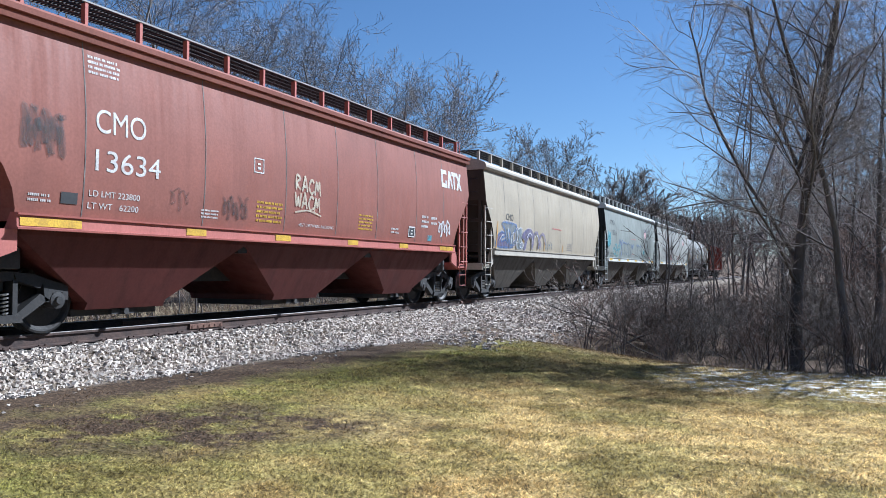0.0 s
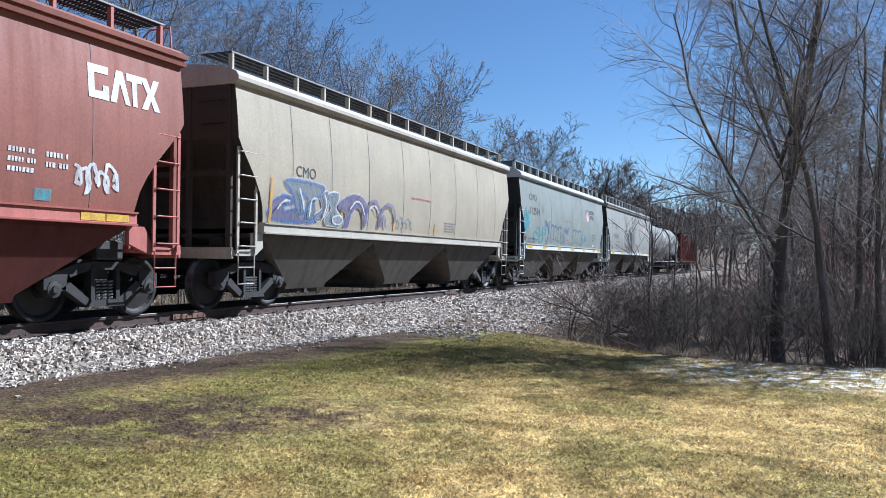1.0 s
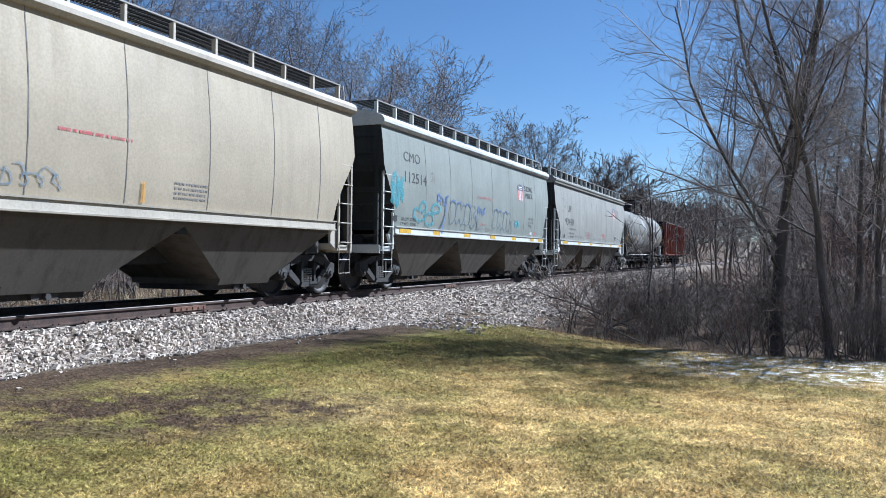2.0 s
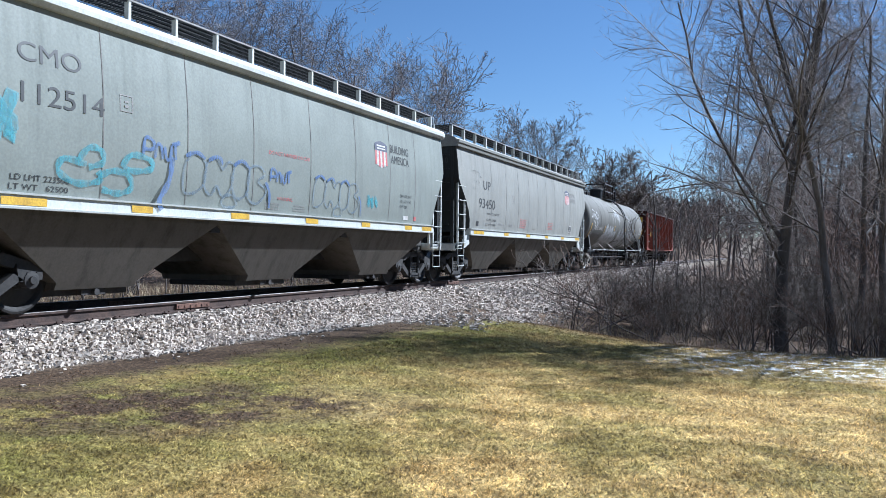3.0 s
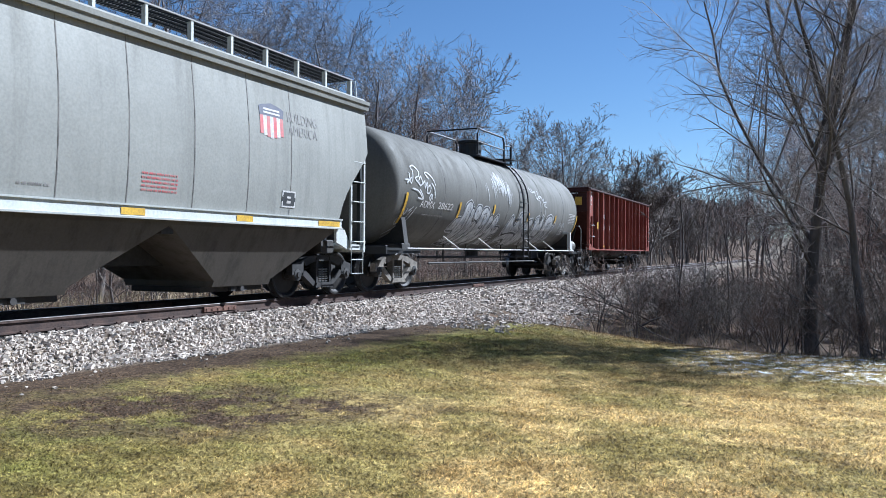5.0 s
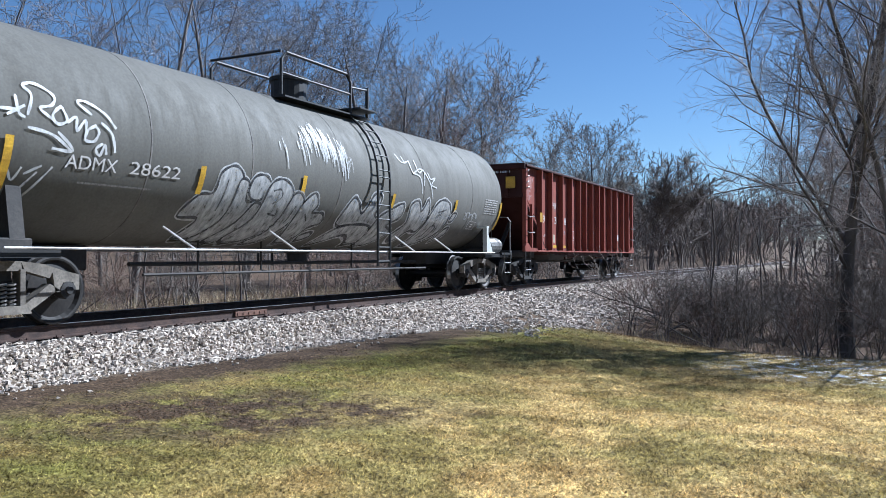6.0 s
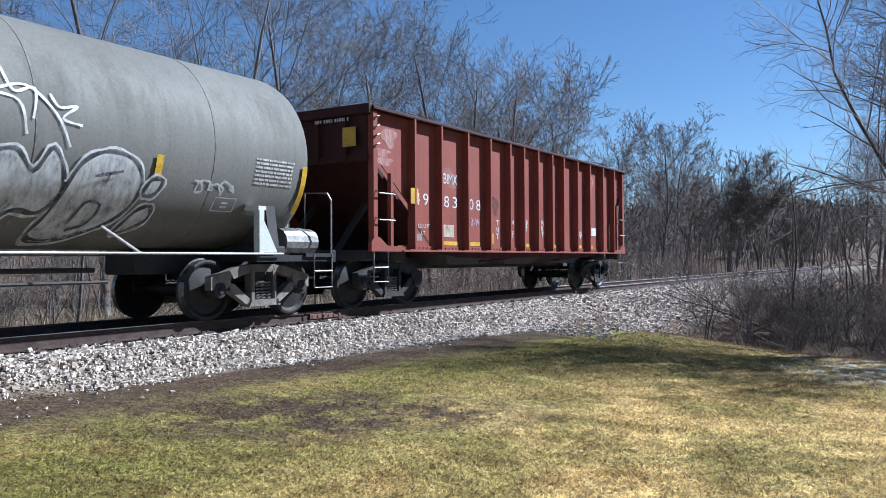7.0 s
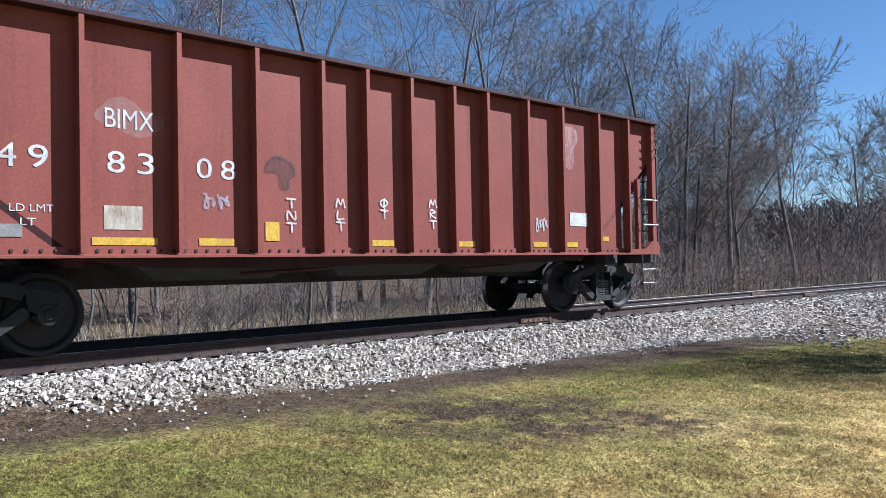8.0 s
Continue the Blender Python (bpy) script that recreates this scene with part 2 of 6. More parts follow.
def ground_material(name="lawn_and_litter", blades=False):
    """Ballast dirt, lawn in green and straw patches, leaf litter in the woods, thin snow in the swale."""
    m, t, n, bsdf = nodes_of(name)
    geo = n.new("ShaderNodeNewGeometry")
    sep = n.new("ShaderNodeSeparateXYZ")
    t.links.new(geo.outputs["Position"], sep.inputs[0])
    big, mid, fine = noise_of(t, 0.35, 4), noise_of(t, 1.6, 5), noise_of(t, 24, 5)
    blade = noise_of(t, 38, 5, (1, 0.7, 1), 0.8)
    straw = ramp(t, (0.22, 0.145, 0.05), (0.50, 0.375, 0.165), mid, 0.3, 0.7)
    green = ramp(t, (0.055, 0.057, 0.013), (0.155, 0.145, 0.036), mid, 0.3, 0.7)

    def band(src, a, b, wob=None, amount=0.0):
        v = src
        if wob is not None:
            ma = n.new("ShaderNodeMath")
            ma.operation = "MULTIPLY_ADD"
            t.links.new(wob, ma.inputs[0])
            ma.inputs[1].default_value = amount
            t.links.new(src, ma.inputs[2])
            v = ma.outputs[0]
        r = n.new("ShaderNodeMapRange")
        t.links.new(v, r.inputs[0])
        r.inputs[1].default_value, r.inputs[2].default_value = a, b
        return r.outputs[0]

    def times(a, b):
        ma = n.new("ShaderNodeMath")
        ma.operation = "MULTIPLY"
        t.links.new(a, ma.inputs[0])
        t.links.new(b, ma.inputs[1])
        return ma.outputs[0]
    clump = noise_of(t, 7, 6, (1, 1, 1), 0.75)
    col = blend(t, ramp(t, (0.04,) * 3, (0.6,) * 3, noise_of(t, 0.55, 6, (1, 1, 1), 0.7), 0.44, 0.58), straw, green)
    # greener towards the track, where the lawn is less trodden
    col = blend(t, times(band(sep.outputs["X"], -2.2, -4.4, big, 2.0), ramp(t, (0.35,) * 3, (0.95,) * 3, mid, 0.35, 0.6)), col, green)
    # bare damp earth between lawn and stones
    soil = ramp(t, (0.026, 0.017, 0.011), (0.105, 0.07, 0.045), fine, 0.3, 0.7)
    skew = n.new("ShaderNodeMath")
    skew.operation = "MULTIPLY_ADD"
    t.links.new(sep.outputs["Y"], skew.inputs[0])
    skew.inputs[1].default_value = -0.09
    t.links.new(sep.outputs["X"], skew.inputs[2])
    ragged = noise_of(t, 2.2, 7, (1, 1, 1), 0.75)
    col = blend(t, band(skew.outputs[0], -6.1, -6.8, ragged, 2.0), col, soil)
    # the worn, dug-over patch near the stones
    here = n.new("ShaderNodeMapping")
    here.vector_type = "TEXTURE"
    here.inputs["Location"].default_value, here.inputs["Rotation"].default_value, here.inputs["Scale"].default_value = (-5.55, 6.1, 0), (0, 0, radians(47)), (2.35, 1.0, 1000)
    away = n.new("ShaderNodeVectorMath")
    away.operation = "LENGTH"
    t.links.new(geo.outputs["Position"], here.inputs[0])
    t.links.new(here.outputs[0], away.inputs[0])
    patch = times(band(away.outputs["Value"], 1.9, 1.2, mid, 1.2), ramp(t, (0.12,) * 3, (1.0,) * 3, ragged, 0.42, 0.53))
    col = blend(t, patch, col, soil)
    fines = ramp(t, (0.10, 0.08, 0.064), (0.24, 0.20, 0.165), fine, 0.3, 0.7)
    col = blend(t, band(skew.outputs[0], -8.35, -8.6, mid, 0.4), col, fines)
    # the far side of the track and the wood floor: leaf litter and dead grass
    litter = ramp(t, (0.035, 0.023, 0.017), (0.15, 0.10, 0.066), mid, 0.3, 0.7)
    col = blend(t, band(sep.outputs["X"], -12.0, -12.8, mid, 0.8), col, litter)
    col = blend(t, times(band(sep.outputs["Y"], 16.6, 18.0, mid, 1.2), band(sep.outputs["X"], -7.6, -6.4, mid, 1.0)), col, litter)
    col = blend(t, 1.0, col, ramp(t, (0.55, 0.52, 0.48), (1.32, 1.32, 1.30), clump, 0.36, 0.62), "MULTIPLY")
    col = blend(t, 1.0, col, ramp(t, (0.24, 0.21, 0.18), (1.75, 1.75, 1.68), blade, 0.40, 0.62), "MULTIPLY")
    # thin snow along the wood's edge
    s = times(band(sep.outputs["Y"], 13.6, 14.8, mid, 1.5), band(sep.outputs["Y"], 18.0, 17.0, mid, 1.4))
    s = times(times(s, band(sep.outputs["X"], -1.9, 0.0, mid, 1.5)), ramp(t, (0,) * 3, (1,) * 3, noise_of(t, 3.0, 9, (1, 1.6, 1), 0.8), 0.525, 0.57))
    col = blend(t, s, col, (0.8, 0.8, 0.8))
    if blades:
        isle = ramp(t, (0.3,) * 3, (2.9,) * 3, geo.outputs["Random Per Island"], 0.0, 1.0)
        col = blend(t, 1.0, col, isle, "MULTIPLY")
    t.links.new(col, bsdf.inputs["Base Color"])
    bsdf.inputs["Roughness"].default_value = 0.95
    bsdf.inputs["Specular IOR Level"].default_value = 0.15
    if blades:
        # thin blades let light through
        mixer, glow = n.new("ShaderNodeMixShader"), n.new("ShaderNodeBsdfTranslucent")
        mixer.inputs[0].default_value = 0.4
        t.links.new(col, glow.inputs["Color"])
        t.links.new(bsdf.outputs[0], mixer.inputs[1])
        t.links.new(glow.outputs[0], mixer.inputs[2])
        t.links.new(mixer.outputs[0], n["Material Output"].inputs[0])
    else:
        bumped(t, bsdf, fine, 0.8, 0.03)
    return m


M_ground = ground_material()
ground = new("ground", mesh_from("ground", gverts, gfaces, [M_ground], True))
tagged(ground, "dormant lawn of straw and green grass with damp bare soil and thin snow", "ground", kind="structure")

# ---- the track ----
M_jointrust = surface("orange_rust", (0.169, 0.0847, 0.0539), (0.0847, 0.0423, 0.0308), 0.85, 0.1, 8, 40, 0.4)
JOINT_Y = 11.13
RAIL = [(-0.07, -0.18), (0.07, -0.18), (0.07, -0.165), (0.012, -0.15), (0.01, -0.05), (0.036, -0.04), (0.036, -0.008), (0.028, 0.0),
        (-0.028, 0.0), (-0.036, -0.008), (-0.036, -0.04), (-0.01, -0.05), (-0.012, -0.15), (-0.07, -0.165)]
track = tagged(new("railway_track"), "single railway track with rusty rails on dark timber ties", "railway track", kind="structure")
track.location = (TRACK_X, 0, 0)
for side in (-1, 1):
    for a, b in ((-60, JOINT_Y - 0.004), (JOINT_Y + 0.004, JOINT_Y + 11.836), (JOINT_Y + 11.844, JOINT_Y + 23.68), (JOINT_Y + 23.69, 320)):
        bm = bmesh.new()
        prism(bm, [(side * 0.753 + u, v) for u, v in RAIL], "y", a, b)
        for f in bm.faces:
            if f.calc_center_median().z > -0.006:
                f.material_index = 1
        part("rail", bm, [M_rail, M_railtop], track)
# joint bars where the near rails meet, with bolts
for x in (0.753 + 0.022, -0.753 + 0.022, 0.753 - 0.046, -0.753 - 0.046):
    for y in (JOINT_Y, JOINT_Y + 11.84):
        bm = bmesh.new()
        box(bm, x, x + 0.024, y - 0.42, y + 0.42, -0.135, -0.05, 0.004)
        for k in range(6):
            box(bm, x - 0.012, x + 0.036, y - 0.36 + k * 0.144 - 0.016, y - 0.36 + k * 0.144 + 0.016, -0.108, -0.076)
        part("joint_bar", bm, M_jointrust, track)
# sleepers, just proud of the stones
bm = bmesh.new()
box(bm, -1.3, 1.3, -0.115, 0.115, -0.36, -0.178, 0.012)
tie = None
rnd = random.Random(3)
for k in range(150):
    at = pose(rnd.uniform(-0.03, 0.03), -6 + 0.53 * k + rnd.uniform(-0.02, 0.02), rnd.uniform(-0.012, 0.004), 0, 0, rnd.uniform(-0.8, 0.8))
    if tie is None:
        tie = part("tie", bm, M_tie, track, at=at)
    else:
        shared("tie", tie, track, at)
# tie plates with spike heads
bm = bmesh.new()
box(bm, -0.09, 0.17, -0.09, 0.09, -0.182, -0.166)
for dx, dy in ((0.09, 0.05), (0.09, -0.05), (-0.08, 0.04)):
    box(bm, dx - 0.012, dx + 0.012, dy - 0.012, dy + 0.012, -0.166, -0.145)
plate = None
for k in range(150):
    if k > 110:
        break
    at = pose(0.753, -6 + 0.53 * k, 0)
    if plate is None:
        plate = part("tie_plate", bm, M_rail, track, at=at)
    else:
        shared("tie_plate", plate, track, at)


# ---- rolling stock: shared pieces (a car's own space: y along the track, +x to the lawn, z = 0 on the rail heads) ----
WHEEL_R = 0.457
train, wheelsets = [], []


def lathe(bm, profile, axis_mat, sides=28, mats=None):
    """Spins (radius, offset along x) round the x axis, then places it."""
    rings = []
    for r, w in profile:
        rings.append([bm.verts.new(axis_mat @ Vector((w, r * math.cos(2 * math.pi * k / sides), r * math.sin(2 * math.pi * k / sides)))) for k in range(sides)])
    for i, (a, b) in enumerate(zip(rings, rings[1:])):
        for k in range(sides):
            f = bm.faces.new((a[k], a[(k + 1) % sides], b[(k + 1) % sides], b[k]))
            f.material_index = mats[i] if mats else 0
    for ring, i in ((rings[0], 0), (rings[-1], -1)):
        if profile[i][0] > 0.002:
            bm.faces.new(ring).material_index = mats[i] if mats else 0


def wheelset_mesh():
    bm = bmesh.new()
    prof = [(0.09, 0.13), (0.12, 0.13), (0.13, 0.09), (0.36, 0.055), (0.40, 0.10), (0.425, 0.105), (0.455, 0.10), (0.457, 0.02), (0.462, -0.01), (0.484, -0.025), (0.478, -0.04), (0.40, -0.04), (0.36, 0.01), (0.13, 0.03), (0.10, 0.0)]
    mats = [0, 0, 0, 0, 0, 0, 1, 1, 0, 0, 0, 0, 0, 0]
    for s in (1, -1):
        lathe(bm, prof, Matrix.Translation((s * 0.735, 0, 0)) @ Matrix.Diagonal((s, 1, 1, 1)), 28, mats)
    lathe(bm, [(0.08, -1.0), (0.08, 1.0)], Matrix(), 12)
    me = bpy.data.meshes.new("wheelset")
    bmesh.ops.recalc_face_normals(bm, faces=bm.faces)
    bm.to_mesh(me)
    bm.free()
    me.materials.append(M_wheel)
    me.materials.append(M_tread)
    return me


WHEELSET = wheelset_mesh()


def side_frame_bm():
    """The cast truss beside the wheels: arched top, sagging bottom, two columns round the springs, jaws over the bearings."""
    bm = bmesh.new()
    x0, x1 = -0.07, 0.07
    for s in (-1, 1):
        prism(bm, [(s * 1.06, 0.66), (s * 1.06, 0.46), (s * 0.99, 0.46), (s * 0.97, 0.56), (s * 0.81, 0.56), (s * 0.78, 0.44), (s * 0.70, 0.44), (s * 0.66, 0.70), (s * 0.80, 0.72)], "x", x0, x1)
        prism(bm, [(s * 0.80, 0.72), (s * 0.66, 0.70), (s * 0.62, 0.62), (s * 0.27, 0.72), (s * 0.22, 0.84), (s * 0.55, 0.80)], "x", x0, x1)
        prism(bm, [(s * 0.78, 0.46), (s * 0.70, 0.44), (s * 0.30, 0.19), (s * 0.26, 0.29), (s * 0.62, 0.55)], "x", x0, x1)
        prism(bm, [(s * 0.27, 0.74), (s * 0.20, 0.74), (s * 0.20, 0.28), (s * 0.27, 0.26)], "x", x0 + 0.01, x1 + 0.02)
    prism(bm, [(-0.24, 0.72), (0.24, 0.72), (0.22, 0.84), (-0.22, 0.84)], "x", x0, x1)
    prism(bm, [(-0.34, 0.19), (0.34, 0.19), (0.28, 0.29), (-0.28, 0.29)], "x", x0 - 0.03, x1 + 0.05)
    return bm


def spring_bm():
    bm = bmesh.new()
    for k in range(3):
        y = -0.12 + 0.12 * k
        for j in range(6):
            z = 0.31 + j * 0.048
            lathe(bm, [(0.03, -0.009), (0.055, -0.009), (0.055, 0.009), (0.03, 0.009)], Matrix.Translation((0.03, y, z)) @ Matrix.Rotation(radians(90), 4, "Y") @ Matrix.Rotation(radians(12), 4, "Z"), 8)
    return bm


def bolster_bm():
    bm = bmesh.new()
    box(bm, -1.0, 1.0, -0.17, 0.17, 0.58, 0.74, 0.02)
    box(bm, -0.35, 0.35, -0.22, 0.22, 0.72, 0.86, 0.02)
    for s in (-1, 1):
        box(bm, s * 0.55 - 0.03, s * 0.55 + 0.03, -0.75, 0.75, 0.34, 0.40)
        box(bm, -0.95, 0.95, s * 0.42 - 0.05, s * 0.42 + 0.05, 0.32, 0.44, 0.01)
    return bm


TRUCK = {}


def truck(car, y, dusty=False):
    """A two-axle truck under a car."""
    if not TRUCK:
        for key, bm, mt in (("bolster", bolster_bm(), M_under), ("side_frame", side_frame_bm(), M_truck), ("dusty_side_frame", side_frame_bm(), M_truckdust), ("spring_nest", spring_bm(), M_spring)):
            me = bpy.data.meshes.new(key)
            bmesh.ops.recalc_face_normals(bm, faces=bm.faces)
            bm.to_mesh(me)
            bm.free()
            me.materials.append(mt)
            TRUCK[key] = me
        bm = bmesh.new()
        lathe(bm, [(0.11, -0.10), (0.12, 0.02), (0.115, 0.05), (0.06, 0.06), (0.05, 0.085), (0.0, 0.085)], Matrix(), 14)
        me = bpy.data.meshes.new("bearing_cap")
        bmesh.ops.recalc_face_normals(bm, faces=bm.faces)
        bm.to_mesh(me)
        bm.free()
        me.materials.append(M_truck)
        TRUCK["bearing_cap"] = me
    tr = new("truck", TRUCK["bolster"])
    tr.parent = car
    tr.matrix_basis = pose(0, y, 0)
    for s in (1, -1):
        for nm in ("side_frame", "spring_nest"):
            o = new(nm, TRUCK["dusty_side_frame" if dusty and nm == "side_frame" else nm])
            o.parent = tr
            o.matrix_basis = pose(s * 1.03, 0, 0, 0, 0, 0 if s > 0 else 180)
            if nm == "spring_nest":
                o["label"] = "bright coil springs"
        for w in (-0.889, 0.889):
            o = new("bearing_cap", TRUCK["bearing_cap"])
            o.parent = tr
            o.matrix_basis = pose(s * 1.06, w, WHEEL_R, 0, 0, 0 if s > 0 else 180)
    for w in (-0.889, 0.889):
        o = new("wheelset", WHEELSET)
        o.parent = tr
        o.matrix_basis = pose(0, w, WHEEL_R)
        wheelsets.append((o, w))


def coupler(car, y, s):
    bm = bmesh.new()
    box(bm, -0.11, 0.11, y - 0.6, y - 0.12, 0.74, 0.98, 0.02)
    prism(bm, [(-0.14, y - 0.14), (0.16, y - 0.14), (0.18, y + 0.02), (0.06, y + 0.05), (0.03, y - 0.04), (-0.08, y - 0.03), (-0.16, y + 0.04)], "z", 0.72, 1.0)
    tube(bm, [(0.3, y - 0.3, 0.72), (0.32, y - 0.1, 0.45), (0.28, y + 0.04, 0.36), (0.2, y + 0.06, 0.45)], 0.025, 6)
    part("coupler", bm, M_truck, car, at=pose(0, 0, 0, 0, 0, 0 if s > 0 else 180))


def ladder(car, mat, x, y0, y1, z0, z1, rungs, name="ladder", lean=0.0):
    """Two flat stiles and round rungs that stand off the side of a car."""
    bm = bmesh.new()
    for y in (y0, y1):
        box(bm, x, x + 0.02, y - 0.028, y + 0.028, z0, z1)
        box(bm, x - 0.05, x, y + 0.02, y + 0.028, z0, z1)
    for k in range(rungs):
        z = z0 + 0.12 + (z1 - z0 - 0.2) * k / max(rungs - 1, 1)
        tube(bm, [(x + 0.01, y0, z), (x + 0.05, y0 + 0.03, z), (x + 0.05, y1 - 0.03, z), (x + 0.01, y1, z)], 0.013, 6)
    return part(name, bm, mat, car)


def stirrup(car, mat, x, y0, y1, z0, z1):
    bm = bmesh.new()
    tube(bm, [(x, y0, z1), (x, y0, z0), (x, y1, z0), (x, y1, z1)], 0.014, 6)
    tube(bm, [(x, y0, (z0 + z1) / 2 + 0.02), (x, y1, (z0 + z1) / 2 + 0.02)], 0.012, 6)
    return part("sill_step", bm, mat, car)


# ---- lettering and paint laid on a car's side ----
def text_mesh(body, mat, wide, high, lay):
    """Words of Blender's own font, as wide and high as given, laid on a side by lay(u, v)."""
    cu = bpy.data.curves.new("lettering", "FONT")
    cu.body = body
    tmp = bpy.data.objects.new("lettering", cu)
    scene.collection.objects.link(tmp)
    bpy.context.view_layer.update()
    me = bpy.data.meshes.new_from_object(tmp.evaluated_get(bpy.context.evaluated_depsgraph_get()))
    bpy.data.objects.remove(tmp)
    bpy.data.curves.remove(cu)
    co = [v.co.copy() for v in me.vertices]
    x0, x1 = min(c.x for c in co), max(c.x for c in co)
    y0, y1 = min(c.y for c in co), max(c.y for c in co)
    for v, c in zip(me.vertices, co):
        v.co = lay((c.x - x0) / (x1 - x0) * wide, (c.y - y0) / (y1 - y0) * high)
    me.materials.clear()
    me.materials.append(mat)
    return me


def words(car, body, mat, y, z, wide, high, side, proud=0.006, name="lettering"):
    """Words whose lower left corner is at (y, z) on the lawn side."""
    me = text_mesh(body, mat, wide, high, lambda u, v: (side(z + v) + proud, y + u, z + v))
    ob = new(name, me)
    ob.parent = car
    return ob


def bars(car, mat, y, z, wide, high, side, rows=3, name="lettering", seed=1, proud=0.006):
    """Small print as plain bars."""
    rnd = random.Random(seed)
    bm = bmesh.new()
    h = high / (rows * 2.0)
    for r in range(rows):
        v = z + high - (r + 1) * high / rows
        u = y
        left = rnd.randint(2, 7)
        while u < y + wide * rnd.uniform(0.9, 1.0):
            w = h * rnd.uniform(0.4, 0.75)
            bm.faces.new([bm.verts.new((side(b) + proud, a, b)) for a, b in ((u, v), (u + w, v), (u + w, v + h), (u, v + h))])
            left -= 1
            u += w + h * (0.28 if left else 0.9)
            left = left or rnd.randint(2, 7)
    print_rows = part(name, bm, mat, car)
    print_rows["kind"] = "stuff"
    return print_rows


def patch(car, mat, y, z, wide, high, side, name="reflective_strip", proud=0.008, label=""):
    bm = bmesh.new()
    n = max(1, round(high / 0.15))
    for k in range(n):
        a, b = z + high * k / n, z + high * (k + 1) / n
        bm.faces.new([bm.verts.new((side(v) + proud, u, v)) for u, v in ((y, a), (y + wide, a), (y + wide, b), (y, b))])
    bmesh.ops.remove_doubles(bm, verts=bm.verts, dist=1e-5)
    return part(name, bm, mat, car, label)


def ribbon(bm, pts, width, side, proud, closed=False, mat=0):
    """A painted line through (u, v) points."""
    n = len(pts)
    pairs = []
    for i, (u, v) in enumerate(pts):
        a, b = (pts[i - 1], pts[(i + 1) % n]) if closed else (pts[max(i - 1, 0)], pts[min(i + 1, n - 1)])
        du, dv = b[0] - a[0], b[1] - a[1]
        k = math.hypot(du, dv) or 1
        w = width * (0.75 + 0.5 * abs(math.sin(i * 0.7)))
        pairs.append([bm.verts.new((side(v + s * du / k * w / 2) + proud, u - s * dv / k * w / 2, v + s * du / k * w / 2)) for s in (-1, 1)])
    for i in range(n if closed else n - 1):
        a, b = pairs[i], pairs[(i + 1) % n]
        bm.faces.new((a[0], a[1], b[1], b[0])).material_index = mat


def blob(cu, cv, ru, rv, rnd, n=26, lobes=3):
    ph, am = [rnd.uniform(0, 6.3) for _ in range(3)], [rnd.uniform(0.05, 0.2) for _ in range(3)]
    out = []
    for i in range(n):
        a = 2 * math.pi * i / n
        r = 1 + sum(m * math.sin((k + 2) * a + p) for k, (p, m) in enumerate(zip(ph, am)))
        out.append((cu + ru * r * math.cos(a), cv + rv * r * math.sin(a)))
    return out


def scrawl(car, mat, y0, y1, z0, z1, loops, seed, side, width=0.03, name="graffiti", label=""):
    """A quick tag: a looping hand with tall and short strokes."""
    rnd = random.Random(seed)
    bm = bmesh.new()
    n = loops * 14
    pts = []
    for i in range(n):
        a = i / 14 * 2 * math.pi
        u = y0 + (y1 - y0) * (i / n * 0.9 + 0.05) + (y1 - y0) / loops * 0.42 * math.sin(a + 0.5 * math.sin(i))
        v = (z0 + z1) / 2 + (z1 - z0) * (0.34 + 0.16 * math.sin(i * 0.21 + seed)) * math.cos(a * 1.02) + rnd.uniform(-0.01, 0.01)
        pts.append((u, v))
    cuts = sorted(rnd.sample(range(8, n - 4), max(1, loops // 2)))
    a = 0
    for b in cuts + [n]:
        if b - a > 3:
            ribbon(bm, pts[a:b], width, side, 0.010 + 0.001 * (a % 3))
        a = b
    return part(name, bm, mat, car, label)


def curve_through(pts, closed=False, steps=5):
    """A smooth hand-drawn line through a few points."""
    n, out = len(pts), []
    for k in range(n if closed else n - 1):
        p = [pts[(k + j) % n] if closed else pts[min(max(k + j, 0), n - 1)] for j in (-1, 0, 1, 2)]
        for i in range(steps):
            t = i / steps
            out.append(tuple(0.5 * (2 * p[1][c] + (p[2][c] - p[0][c]) * t + (2 * p[0][c] - 5 * p[1][c] + 4 * p[2][c] - p[3][c]) * t * t + (3 * p[1][c] - p[0][c] - 3 * p[2][c] + p[3][c]) * t**3) for c in (0, 1)))
    return out if closed else out + [tuple(pts[-1])]


def filled(bm, ring, side, proud, mat=0, rows=26):
    """Colour laid inside a closed line, in level strips that follow the side."""
    lo, hi = min(v for u, v in ring), max(v for u, v in ring)
    for k in range(rows):
        a, b = lo + (hi - lo) * k / rows, lo + (hi - lo) * (k + 1) / rows
        mid = (a + b) / 2
        cross = sorted(p[0] + (q[0] - p[0]) * (mid - p[1]) / (q[1] - p[1]) for p, q in zip(ring, ring[1:] + ring[:1]) if (p[1] > mid) != (q[1] > mid))
        for u0, u1 in zip(cross[::2], cross[1::2]):
            bm.faces.new([bm.verts.new((side(v) + proud, u, v)) for u, v in ((u0, a), (u1, a), (u1, b), (u0, b))]).material_index = mat


